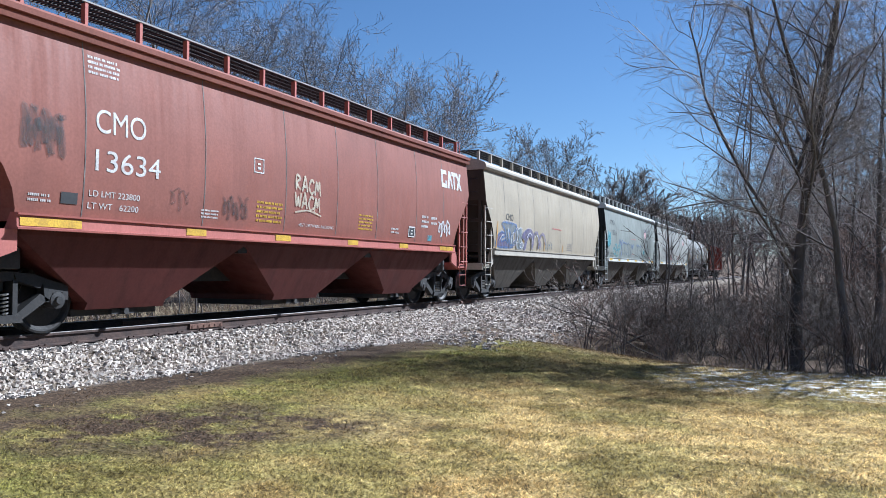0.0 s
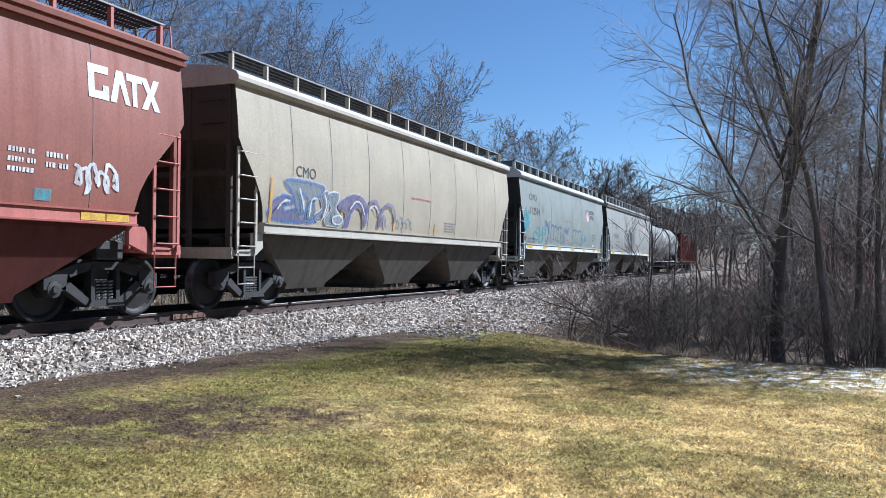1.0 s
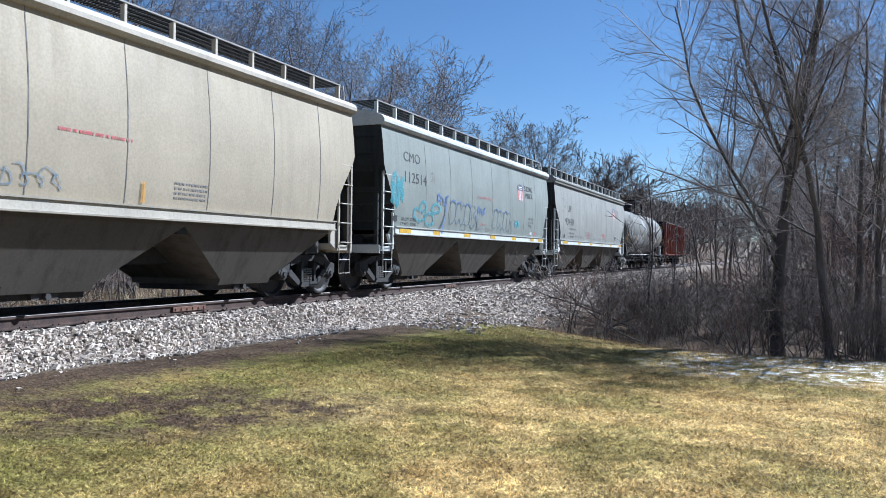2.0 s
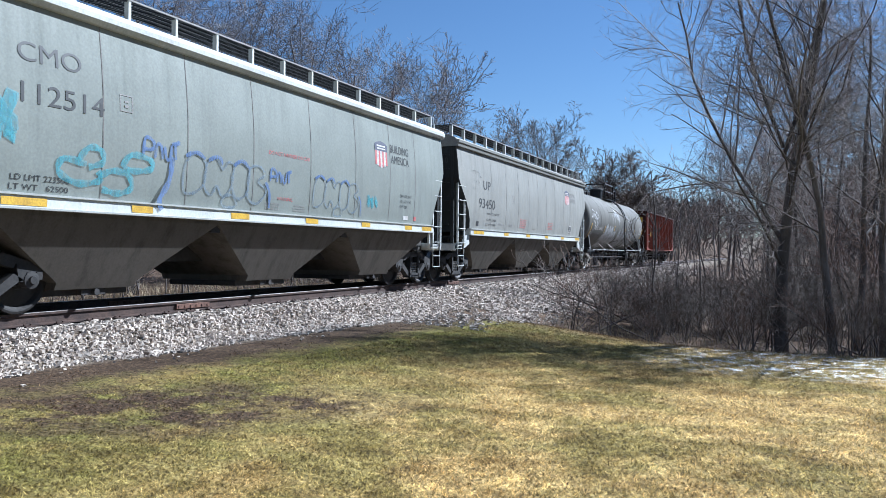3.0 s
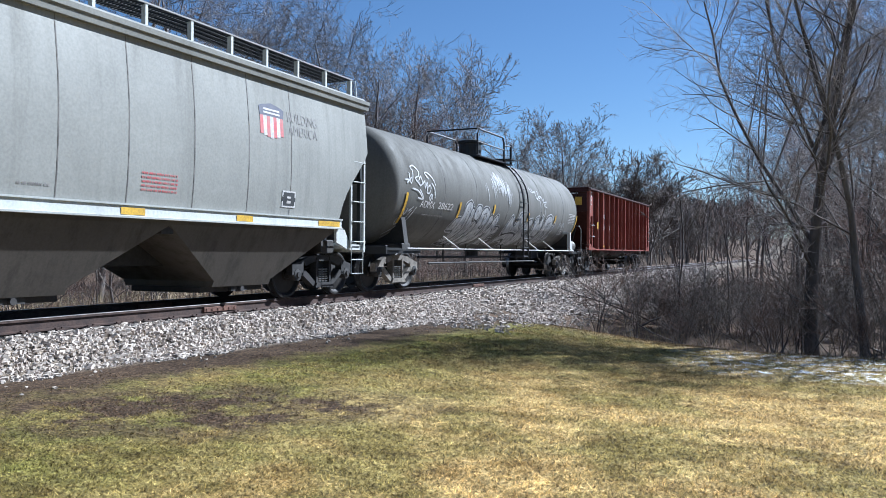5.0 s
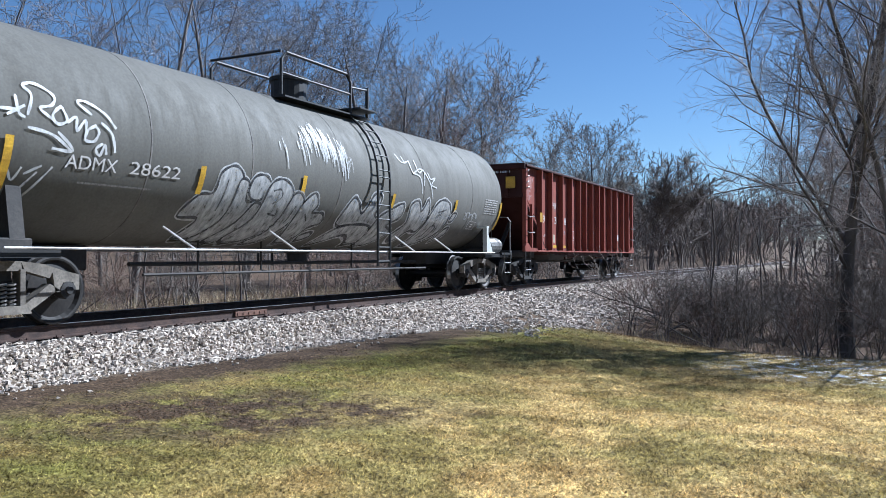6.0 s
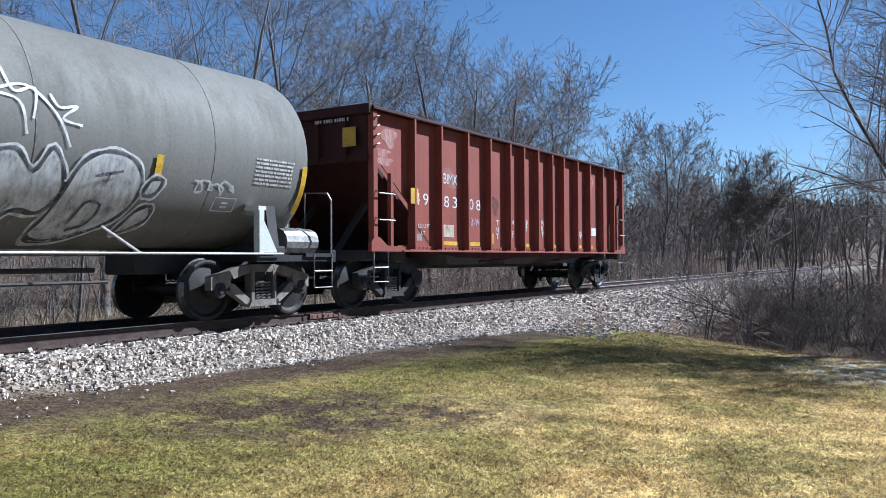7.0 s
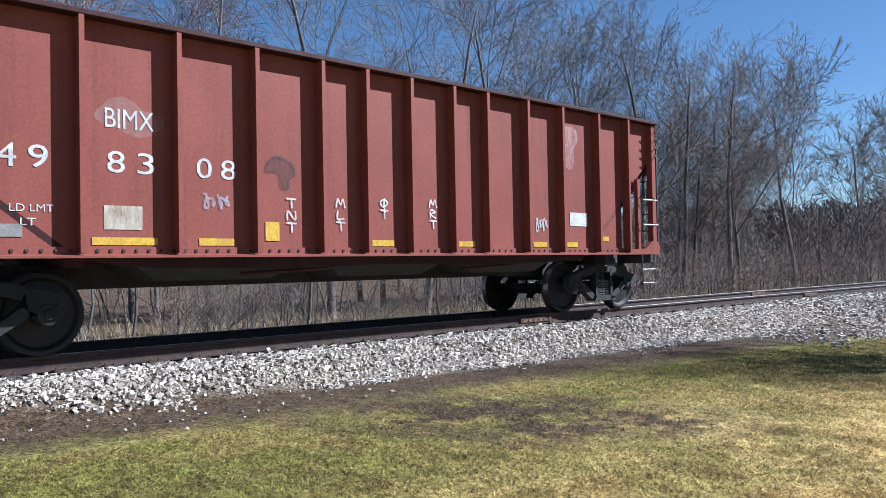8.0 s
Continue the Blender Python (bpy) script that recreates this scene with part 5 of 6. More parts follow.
for k, (area, pts) in enumerate((
        ((79.1 - YT_MARK, 81.5 - YT_MARK, 1.12, 2.22), [(0.05, 0.4), (0.14, 0.85), (0.24, 0.8), (0.35, 0.6), (0.45, 0.96), (0.58, 0.94), (0.56, 0.6), (0.66, 0.52), (0.62, 0.36), (0.3, 0.34)]),
        ((79.1 - YT_MARK, 81.5 - YT_MARK, 1.12, 2.22), [(0.0, 0.02), (0.1, 0.3), (0.34, 0.4), (0.6, 0.36), (0.64, 0.1), (0.5, 0.04), (0.3, 0.2)]),
        ((79.1 - YT_MARK, 81.5 - YT_MARK, 1.12, 2.22), [(0.62, 0.5), (0.78, 0.72), (0.97, 0.86), (1.0, 0.6), (0.84, 0.42), (0.97, 0.3), (0.85, 0.05), (0.66, 0.04)]),
        ((81.55 - YT_MARK, 84.1 - YT_MARK, 1.15, 2.28), [(0.02, 0.2), (0.12, 0.45), (0.08, 0.78), (0.2, 0.9), (0.3, 0.7), (0.38, 0.95), (0.46, 0.6), (0.4, 0.3), (0.26, 0.3), (0.15, 0.08)]),
        ((81.55 - YT_MARK, 84.1 - YT_MARK, 1.15, 2.28), [(0.44, 0.3), (0.52, 0.8), (0.66, 0.98), (0.82, 0.9), (0.88, 0.6), (0.8, 0.25), (0.58, 0.02), (0.42, 0.05)]),
        ((81.55 - YT_MARK, 84.1 - YT_MARK, 1.15, 2.28), [(0.86, 0.1), (0.9, 0.35), (0.98, 0.42), (0.99, 0.25)]),
        ((81.55 - YT_MARK, 84.1 - YT_MARK, 1.15, 2.28), [(0.9, 0.55), (0.93, 0.72), (1.0, 0.72), (0.97, 0.56)]))):
    bubble(tank, area, pts, tank_side, P_whitethin, P_dark, P_white, 0.05, 0.006 * k, bubbly)
tag(tank, (81.55 - YT_MARK, 84.1 - YT_MARK, 1.15, 2.28), ([(0.56, 0.2), (0.6, 0.42), (0.68, 0.4), (0.66, 0.2), (0.58, 0.12)], [(0.6, 0.7), (0.75, 0.78)], [(0.66, 0.6), (0.68, 0.75)]), tank_side, P_dark, 0.035, 0.05)
tag(tank, (71.9 - YT_MARK, 73.6 - YT_MARK, 2.2, 3.0), (
    [(0.22, 0.48), (0.26, 0.8), (0.2, 0.92), (0.3, 0.99), (0.44, 0.86), (0.42, 0.7), (0.32, 0.62), (0.4, 0.5), (0.46, 0.42)],
    [(0.5, 0.72), (0.42, 0.55), (0.46, 0.42), (0.54, 0.5), (0.5, 0.7)], [(0.54, 0.46), (0.62, 0.58), (0.62, 0.36), (0.7, 0.55), (0.7, 0.3)],
    [(0.8, 0.5), (0.72, 0.4), (0.7, 0.24), (0.78, 0.24), (0.82, 0.4), (0.78, 0.5)], [(0.86, 0.22), (0.8, 0.12), (0.84, 0.02), (0.88, 0.2), (0.9, 0.05)],
    [(0.76, 0.66), (0.64, 0.82), (0.72, 0.86), (0.88, 0.72), (0.98, 0.5)], [(0.84, 0.56), (0.94, 0.4), (0.98, 0.1)], [(0.0, 0.52), (0.16, 0.54)], [(0.13, 0.76), (0.15, 0.5), (0.2, 0.44)], [(0.06, 0.44), (0.2, 0.62)],
    [(0.22, 0.3), (0.42, 0.24), (0.58, 0.04)], [(0.46, 0.3), (0.6, 0.04), (0.42, 0.04)]), tank_side, P_white, 0.035, label="white looping tag")
tag(tank, (71.85 - YT_MARK, 72.7 - YT_MARK, 1.25, 2.05), ([(0.2, 0.6), (0.1, 0.5), (0.2, 0.4), (0.3, 0.55), (0.2, 0.62)], [(0.3, 0.85), (0.4, 0.7), (0.5, 0.9)], [(0.0, 0.1), (0.4, 0.4), (0.75, 0.85)], [(0.15, 0.0), (0.55, 0.35), (0.98, 0.95)], [(0.4, 0.1), (0.5, 0.3), (0.65, 0.25), (0.5, 0.1)], [(0.55, 0.8), (0.8, 0.95)]), tank_side, P_whitethin, 0.028)
tag(tank, (81.1 - YT_MARK, 82.9 - YT_MARK, 2.25, 3.15), ([(0.0, 0.98), (0.12, 0.8), (0.3, 0.86)], [(0.14, 0.95), (0.2, 0.78)], [(0.3, 0.9), (0.36, 0.6), (0.55, 0.5), (0.6, 0.1)], [(0.45, 0.92), (0.52, 0.62), (0.66, 0.7), (0.64, 0.3)], [(0.36, 0.56), (0.6, 0.72), (0.8, 0.4), (0.9, 0.0)], [(0.76, 0.66), (0.82, 0.5), (0.95, 0.55), (0.84, 0.36), (0.98, 0.3)]), tank_side, P_white, 0.03, label="white scratchy tag")
scrawl(tank, P_whitethin, 84.6 - YT_MARK, 85.5 - YT_MARK, 1.85, 2.05, 4, 69, tank_side, 0.03)
rnd = random.Random(70)
bm = bmesh.new()
for _ in range(120):
    u = rnd.gauss(78.35, 0.45) - YT_MARK
    z1 = 3.32 - 0.35 * abs(u + YT - 78.0) + rnd.uniform(-0.25, 0.1)
    ln = rnd.uniform(0.08, 0.5)
    ribbon(bm, [(u + 0.03 * k * ln, z1 - ln * k / 5) for k in range(6)], rnd.uniform(0.008, 0.036), tank_side, 0.011 + 0.0001 * _)
part("paint_run", bm, P_whitethin, tank)["kind"] = "stuff"
bars(tank, M_letter, 85.75 - YT_MARK, 2.05, 0.85, 0.42, tank_side, 7, seed=71, proud=0.01)
frame_mark(tank, M_letter, 85.1 - YT_MARK, 1.62, 0.42, 0.2, tank_side, 0.014)

# ---- open-top hopper, last of the train ----
YH = 94.95


# grimy oxide, darkened to carry the end's shade; also the dark top chord
M_endbrown = car_paint("shaded_grimy_oxide", (0.045, 0.016, 0.014), (0.02, 0.011, 0.010), dirt=0.7)
RIBS = (89.64, 90.61, 91.68, 92.68, 93.65, 94.38, 95.18, 96.03, 96.76, 97.72, 98.63, 99.67, 100.6)


def open_hopper():
    car = tagged(new("open_hopper_car"), "rusty red open-top hopper car with vertical side ribs", "hopper car", "cars of the freight train")
    half, sheet = 6.62, 1.43
    for s in (1, -1):
        turn = pose(0, 0, 0, 0, 0, 0 if s > 0 else 180)
        bm = bmesh.new()
        prism(bm, [(-half + 0.06, 2.92), (-half + 1.29, 1.98), (-half + 1.29, 1.1), (half - 1.05, 1.1), (half - 1.05, 2.02), (half - 0.06, 2.92), (half - 0.06, 3.6), (-half + 0.06, 3.6)], "x", sheet - 0.02, sheet)
        part("side_sheet", bm, M_brown, car, at=turn)
        bm = bmesh.new()
        prism(bm, [(sheet - 0.05, 3.60), (1.59, 3.60), (1.60, 3.61), (1.60, 3.65), (1.57, 3.67), (sheet - 0.05, 3.67)], "y", -half - 0.02, half + 0.02)
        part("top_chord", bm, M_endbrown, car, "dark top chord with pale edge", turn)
        bm = bmesh.new()
        prism(bm, [(sheet, 1.05), (1.60, 1.05), (1.60, 1.075), (sheet + 0.02, 1.09), (sheet + 0.02, 1.17), (sheet, 1.17)], "y", -half + 0.9, half - 0.9)
        part("side_sill", bm, M_brown, car, at=turn)
        # rivets along the sill
        bm = bmesh.new()
        k = -half + 1.2
        while k < half - 1.2:
            box(bm, sheet + 0.018, sheet + 0.032, k, k + 0.03, 1.115, 1.145)
            k += 0.14
        part("rivet_row", bm, M_under, car, at=turn)
        rib = None
        for y in RIBS:
            y = s * (y - YH)
            if rib is None:
                bm = bmesh.new()
                prism(bm, [(sheet, -0.016), (1.58, -0.012), (1.58, 0.012), (sheet, 0.016)], "z", 1.1, 3.60)
                prism(bm, [(1.58, -0.028), (1.595, -0.028), (1.595, 0.028), (1.58, 0.028)], "z", 1.1, 3.60)
                rib = part("rib", bm, M_brown, car, at=turn @ pose(0, y, 0))
            else:
                shared("rib", rib, car, turn @ pose(0, y, 0))
    for s in (1, -1):
        turn = pose(0, 0, 0, 0, 0, 0 if s > 0 else 180)
        bm = bmesh.new()
        prism(bm, [(half - 0.05, 3.62), (half, 3.62), (half, 2.75), (half - 2.3, 0.95), (half - 2.36, 1.0), (half - 0.05, 2.80)], "x", -1.43, 1.43)
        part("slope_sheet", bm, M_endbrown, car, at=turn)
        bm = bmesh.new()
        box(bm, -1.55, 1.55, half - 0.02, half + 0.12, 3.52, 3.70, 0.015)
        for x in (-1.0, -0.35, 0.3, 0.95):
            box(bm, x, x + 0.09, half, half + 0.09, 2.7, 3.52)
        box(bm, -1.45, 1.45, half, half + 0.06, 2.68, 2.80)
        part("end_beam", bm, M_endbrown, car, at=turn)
        bm = bmesh.new()
        for x in (-0.7, 0.6):
            prism(bm, [(half - 0.1, 1.05), (half, 1.05), (half - 1.0, 2.1), (half - 1.08, 2.04)], "x", x, x + 0.1)
        box(bm, -1.4, 1.4, half - 0.25, half + 0.08, 0.88, 1.08, 0.02)
        box(bm, -0.36, 0.36, half - 2.6, half + 0.12, 0.66, 1.0, 0.02)
        box(bm, -1.3, 1.3, half - 1.4, half - 1.0, 0.86, 1.1, 0.02)
        part("end_sill", bm, M_under, car, at=turn)
        for q in (1, -1):
            m = Matrix.Diagonal((q, 1, 1, 1))
            bm = bmesh.new()
            box(bm, 1.43, 1.55, half - 0.14, half - 0.02, 1.05, 3.58)
            box(bm, 1.46, 1.54, half - 0.64, half - 0.56, 1.1, 2.5)
            prism(bm, [(half + 0.06, 1.05), (half + 0.06, 1.22), (half - 0.04, 1.32), (half - 0.2, 1.30), (half - 0.42, 1.16), (half - 1.0, 1.14), (half - 1.0, 1.05)], "x", 1.48, 1.56)
            bmesh.ops.transform(bm, matrix=m, verts=bm.verts)
            part("corner_post", bm, M_brown, car, at=turn)
            bm = bmesh.new()
            for z in (1.62, 2.10):
                tube(bm, [(1.55, half - 0.08, z + 0.05), (1.62, half - 0.1, z), (1.62, half - 0.58, z), (1.55, half - 0.6, z + 0.05)], 0.014, 6)
            for z in (2.95, 3.12, 3.28, 3.45):
                tube(bm, [(1.55, half - 0.04, z), (1.60, half - 0.06, z + 0.02), (1.60, half - 0.14, z + 0.05)], 0.014, 6)
            tube(bm, [(1.52, half - 0.06, 1.05), (1.52, half - 0.06, 0.5), (1.52, half - 0.5, 0.5), (1.52, half - 0.5, 1.05)], 0.016, 6)
            tube(bm, [(1.52, half - 0.06, 0.76), (1.52, half - 0.5, 0.76)], 0.014, 6)
            bmesh.ops.transform(bm, matrix=m, verts=bm.verts)
            part("grab_iron", bm, M_spring, car, at=turn)
        bm = bmesh.new()
        for k in range(8):
            z = 1.2 + 0.33 * k
            tube(bm, [(1.1, half + 0.05, z), (1.1, half + 0.16, z), (1.5, half + 0.16, z), (1.5, half + 0.05, z)], 0.014, 6)
        for x in (1.1, 1.5):
            tube(bm, [(x, half + 0.08, 1.05), (x, half + 0.08, 3.56)], 0.022, 6)
        part("end_ladder", bm, M_under, car, at=turn)
        coupler(car, half + 0.62, s)
        truck(car, s * 5.42)
    bm = bmesh.new()
    box(bm, -0.36, 0.36, -4.1, 4.1, 0.70, 1.02, 0.02)
    part("centre_sill", bm, M_under, car)
    for k in (-2.6, 0.0, 2.6):
        bm = bmesh.new()
        rings = []
        for z, w, ln in ((1.1, 1.40, 1.3), (0.78, 1.1, 0.75)):
            rings.append([bm.verts.new(p) for p in ((w, k - ln, z), (w, k + ln, z), (-w, k + ln, z), (-w, k - ln, z))])
        for i in range(4):
            bm.faces.new((rings[0][i], rings[0][(i + 1) % 4], rings[1][(i + 1) % 4], rings[1][i]))
        bm.faces.new(rings[0])
        bm.faces.new(rings[1])
        part("hopper_door", bm, M_under, car)
    bm = bmesh.new()
    prism(bm, [(-4.6, 1.05), (4.6, 1.05), (3.6, 0.94), (1.5, 0.90), (0.5, 0.94), (-0.5, 0.94), (-1.5, 0.90), (-3.6, 0.94)], "x", 1.44, 1.47)
    tube(bm, [(1.35, -2.4, 0.85), (1.42, -1.2, 0.9), (1.42, -0.9, 0.98)], 0.03, 6)
    tube(bm, [(1.35, 1.4, 0.85), (1.42, 2.4, 0.9), (1.42, 2.7, 0.98)], 0.03, 6)
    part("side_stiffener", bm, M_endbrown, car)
    train.append((car, YH))
    return car


def rib_side(z):
    return 1.43


hopper = open_hopper()
for txt, y0 in (("4", 89.83), ("9", 90.13), ("8", 90.92), ("3", 91.25), ("0", 91.95), ("8", 92.26)):
    words(hopper, txt, M_letter, y0 - YH, 1.98, 0.19, 0.235, rib_side)
words(hopper, "BIMX", M_letter, 90.9 - YH, 2.47, 0.54, 0.21, rib_side)
words(hopper, "LD LMT", M_letter, 89.95 - YH, 1.53, 0.42, 0.075, rib_side)
words(hopper, "LT", M_letter, 90.05 - YH, 1.39, 0.15, 0.075, rib_side)
for k, col in enumerate(("TNT", "MLT", "OT", "MRT")):
    for j, ch in enumerate(col):
        y, z = (93.15, 93.92, 94.67, 95.6)[k] - YH, 1.67 + 0.03 * k - 0.155 * j
        tag(hopper, (y, y + 0.15, z, z + 0.12), HAND[ch], rib_side, P_white, 0.022, name="hand_lettering")
for y0, z0, w, h in ((90.75, 1.19, 0.72, 0.085), (91.97, 1.19, 0.45, 0.085), (92.85, 1.25, 0.20, 0.24), (94.5, 1.19, 0.42, 0.085), (96.2, 1.19, 0.36, 0.085), (97.95, 1.19, 0.36, 0.085), (98.75, 1.19, 0.4, 0.085), (99.75, 1.3, 0.35, 0.085)):
    patch(hopper, M_yellow, y0 - YH, z0, w, h, rib_side, label="worn yellow reflective strip")
patch(hopper, P_cream, 90.88 - YH, 1.36, 0.42, 0.26, rib_side, "painted_patch")
patch(hopper, M_letter, 98.95 - YH, 1.56, 0.5, 0.24, rib_side, "data_plate")
bm = bmesh.new()
filled(bm, blob(91.18 - YH, 2.59, 0.36, 0.19, random.Random(9)), rib_side, 0.003)
part("painted_patch", bm, P_ghost, hopper, "thin white overspray round the reporting mark")
bubble(hopper, (92.86 - YH, 93.3 - YH, 1.9, 2.32), [(0.0, 0.55), (0.3, 0.98), (0.85, 0.85), (1.0, 0.5), (0.8, 0.35), (0.75, 0.05), (0.5, 0.1), (0.42, 0.5)], rib_side, P_darkthin, P_darkthin, None, 0.03, 0.0, "dark smudged arrow mark")
patch(hopper, M_faint, 89.83 - YH, 1.27, 0.24, 0.13, rib_side, "data_plate")
patch(hopper, M_yellow, 89.47 - YH, 1.97, 0.26, 0.30, lambda z: 1.585, "placard", 0.006, "yellow placard")
scrawl(hopper, P_whitethin, 98.0 - YH, 98.35 - YH, 1.45, 1.7, 4, 82, rib_side, 0.025)
scrawl(hopper, P_lilac, 92.0 - YH, 92.4 - YH, 1.62, 1.8, 4, 83, rib_side, 0.03)
bm = bmesh.new()
box(bm, 0.95, 1.25, -6.645, -6.635, 2.95, 3.3)
part("placard", bm, M_yellow, hopper, "faded yellow placard", pose(0, -0.09, 0))
for cu, cv, ru, rv in ((88.98, 3.18, 0.24, 0.17), (88.72, 2.88, 0.3, 0.07), (88.8, 2.72, 0.32, 0.07), (98.9, 3.0, 0.3, 0.35)):
    bm = bmesh.new()
    filled(bm, blob(cu - YH, cv, ru, rv, random.Random(84)), rib_side, 0.006)
    part("painted_patch", bm, P_blush, hopper, "ghost of painted-over mark")
bars(hopper, M_letter, 0.0, 0.0, 0.8, 0.12, lambda z: 0.0, 1, seed=85).matrix_basis = Matrix.Translation((0.3, -6.735, 3.42)) @ pose(0, 0, 0, 0, 0, -90)


# ---- stones, grass, trees ----
def stuff_mesh(name, verts, faces, mats, index=None, smooth=False):
    me = bpy.data.meshes.new(name)
    verts, faces = np.asarray(verts, np.float32), np.asarray(faces, np.int32)
    n, k = faces.shape
    me.vertices.add(len(verts))
    me.vertices.foreach_set("co", verts.ravel())
    me.loops.add(n * k)
    me.loops.foreach_set("vertex_index", faces.ravel())
    me.polygons.add(n)
    me.polygons.foreach_set("loop_start", np.arange(n, dtype=np.int32) * k)
    me.polygons.foreach_set("use_smooth", np.full(n, smooth))
    for m in mats:
        me.materials.append(m)
    if index is not None:
        me.polygons.foreach_set("material_index", np.asarray(index, np.int32))
    me.update(calc_edges=True)
    me.validate()
    return me


def heights(xs, ys):
    return np.array([ground_z(float(x), float(y)) for x, y in zip(xs, ys)])


def stone_material():
    m, t, n, bsdf = nodes_of("crushed_limestone")
    geo = n.new("ShaderNodeNewGeometry")
    r = n.new("ShaderNodeValToRGB")
    r.color_ramp.elements[0].color, r.color_ramp.elements[1].color = (0.22, 0.172, 0.135, 1), (0.60, 0.515, 0.43, 1)
    e = r.color_ramp.elements.new(0.4)
    e.color = (0.44, 0.385, 0.33, 1)
    t.links.new(geo.outputs["Random Per Island"], r.inputs[0])
    g = ramp(t, (0.7, 0.68, 0.66), (1.1, 1.1, 1.1), noise_of(t, 30, 4))
    t.links.new(blend(t, 1.0, r.outputs[0], g, "MULTIPLY"), bsdf.inputs["Base Color"])
    bsdf.inputs["Roughness"].default_value = 0.9
    return m


M_stone = stone_material()
CHIP = [(x, y, z) for x in (-0.95, 0.95) for y in (-0.75, 0.75) for z in (-0.55, 0.55)]
CHIPF = [(0, 1, 3, 2), (4, 6, 7, 5), (0, 4, 5, 1), (2, 3, 7, 6), (0, 2, 6, 4), (1, 5, 7, 3)]


def stones(name, xs, ys, size, rng, label):
    n = len(xs)
    base = np.array(CHIP, np.float32)
    v = base[None] * rng.uniform(0.55, 1.2, (n, 8, 3))
    v *= rng.uniform(0.6, 1.25, (n, 1, 3)) * size[:, None, None]
    a, b = rng.uniform(0, 6.28, n), rng.normal(0, 0.5, n)
    c, s = np.cos(a)[:, None], np.sin(a)[:, None]
    x, y, z = v[..., 0] * c - v[..., 1] * s, v[..., 0] * s + v[..., 1] * c, v[..., 2]
    c, s = np.cos(b)[:, None], np.sin(b)[:, None]
    y, z = y * c - z * s, y * s + z * c
    zs = heights(xs, ys)
    v = np.stack([x + xs[:, None], y + ys[:, None], z + (zs + size * rng.uniform(-0.1, 0.75, n))[:, None]], -1).reshape(-1, 3)
    f = (np.array(CHIPF)[None] + 8 * np.arange(n)[:, None, None]).reshape(-1, 4)
    return tagged(new(name, stuff_mesh(name, v, f, [M_stone])), label, "stones", kind="stuff")


rng = np.random.default_rng(11)
xs, ys, sz = [], [], []
for y0, y1, per, s0, s1, u0, u1 in ((1.5, 12, 420, 0.022, 0.042, 1.0, 2.2), (1.5, 12, 700, 0.012, 0.026, 1.0, 2.25), (12, 19, 380, 0.024, 0.046, 1.0, 2.45), (12, 19, 420, 0.015, 0.03, 1.0, 2.5),
                                    (19, 34, 150, 0.035, 0.065, 1.0, 4.2), (34, 70, 30, 0.05, 0.09, 1.0, 4.0), (1.5, 34, 55, 0.03, 0.05, -1.9, 1.0), (1.5, 19, 9, 0.012, 0.028, 2.0, 3.2), (14.5, 26, 75, 0.018, 0.042, 2.4, 4.9)):
    n = int((y1 - y0) * (u1 - u0 + 0.5) * per)
    u, v = rng.uniform(u0, u1 + 0.5, n), rng.uniform(y0, y1, n)
    rim = u1 + (0.07 * np.clip(v - 6.0, -3, 12) if u0 == 1.0 and y1 < 20 else 0.0) + 0.1 * np.sin(v * 2.3) + 0.06 * np.sin(v * 7.1)
    keep = rng.uniform(0, 1, n) < np.clip((rim - u) / 0.25, 0.0, 1.0)
    keep &= np.abs(np.abs(u) - 0.753) > 0.12
    u, v = u[keep], v[keep]
    xs.append(TRACK_X + u), ys.append(v), sz.append(rng.uniform(s0, s1, len(u)))
ballast = stones("ballast", np.concatenate(xs), np.concatenate(ys), np.concatenate(sz), rng, "pale crushed limestone ballast heaped beside the rails")


def blades(name, xs, ys, high, wide, lean, mat, label, rng):
    """Single bent-over grass blades as slim triangles."""
    n = len(xs)
    z = heights(xs, ys)
    a, b = rng.uniform(0, 6.28, n), rng.uniform(0, 6.28, n)
    ln = rng.uniform(0.1, 1.0, n) * lean
    v = np.zeros((n, 3, 3))
    v[:, 0] = np.stack([xs - np.cos(a) * wide, ys - np.sin(a) * wide, z - 0.005], -1)
    v[:, 1] = np.stack([xs + np.cos(a) * wide, ys + np.sin(a) * wide, z - 0.005], -1)
    v[:, 2] = np.stack([xs + np.cos(b) * ln * high, ys + np.sin(b) * ln * high, z + high], -1)
    return tagged(new(name, stuff_mesh(name, v.reshape(-1, 3), np.arange(3 * n).reshape(n, 3), [mat])), label, "grass", kind="stuff")


M_blade = ground_material("grass_blades", True)
n = 420000
d = 3.6 + 15.0 * rng.uniform(0, 1, n) ** 1.35
az = np.radians(rng.uniform(-7, 78, n))
gx_, gy_ = -d * np.sin(az), d * np.cos(az)
edge_ = gx_ - 0.09 * (gy_ - 6.0)
keep = (edge_ > -7.3 + 0.35 * np.sin(gy_ * 1.7) + 0.2 * np.sin(gy_ * 5.3)) & (gy_ < 17.6) & (gy_ > 1.0)
along, across = (gx_ + 5.55) * 0.682 + (gy_ - 6.1) * 0.731, (gy_ - 6.1) * 0.682 - (gx_ + 5.55) * 0.731
keep &= rng.uniform(0, 1, n) < np.where(edge_ < -6.5, 0.13, np.where(np.hypot(along / 2.35, across / 1.0) < 1.2, 0.6, 1.0))
gx_, gy_ = gx_[keep], gy_[keep]
n = len(gx_)
blades("lawn_grass", gx_, gy_, rng.uniform(0.006, 0.034, n), 0.0024 + 0.0003 * np.hypot(gx_, gy_), 3.2, M_blade, "short dormant lawn grass, straw and green", rng)

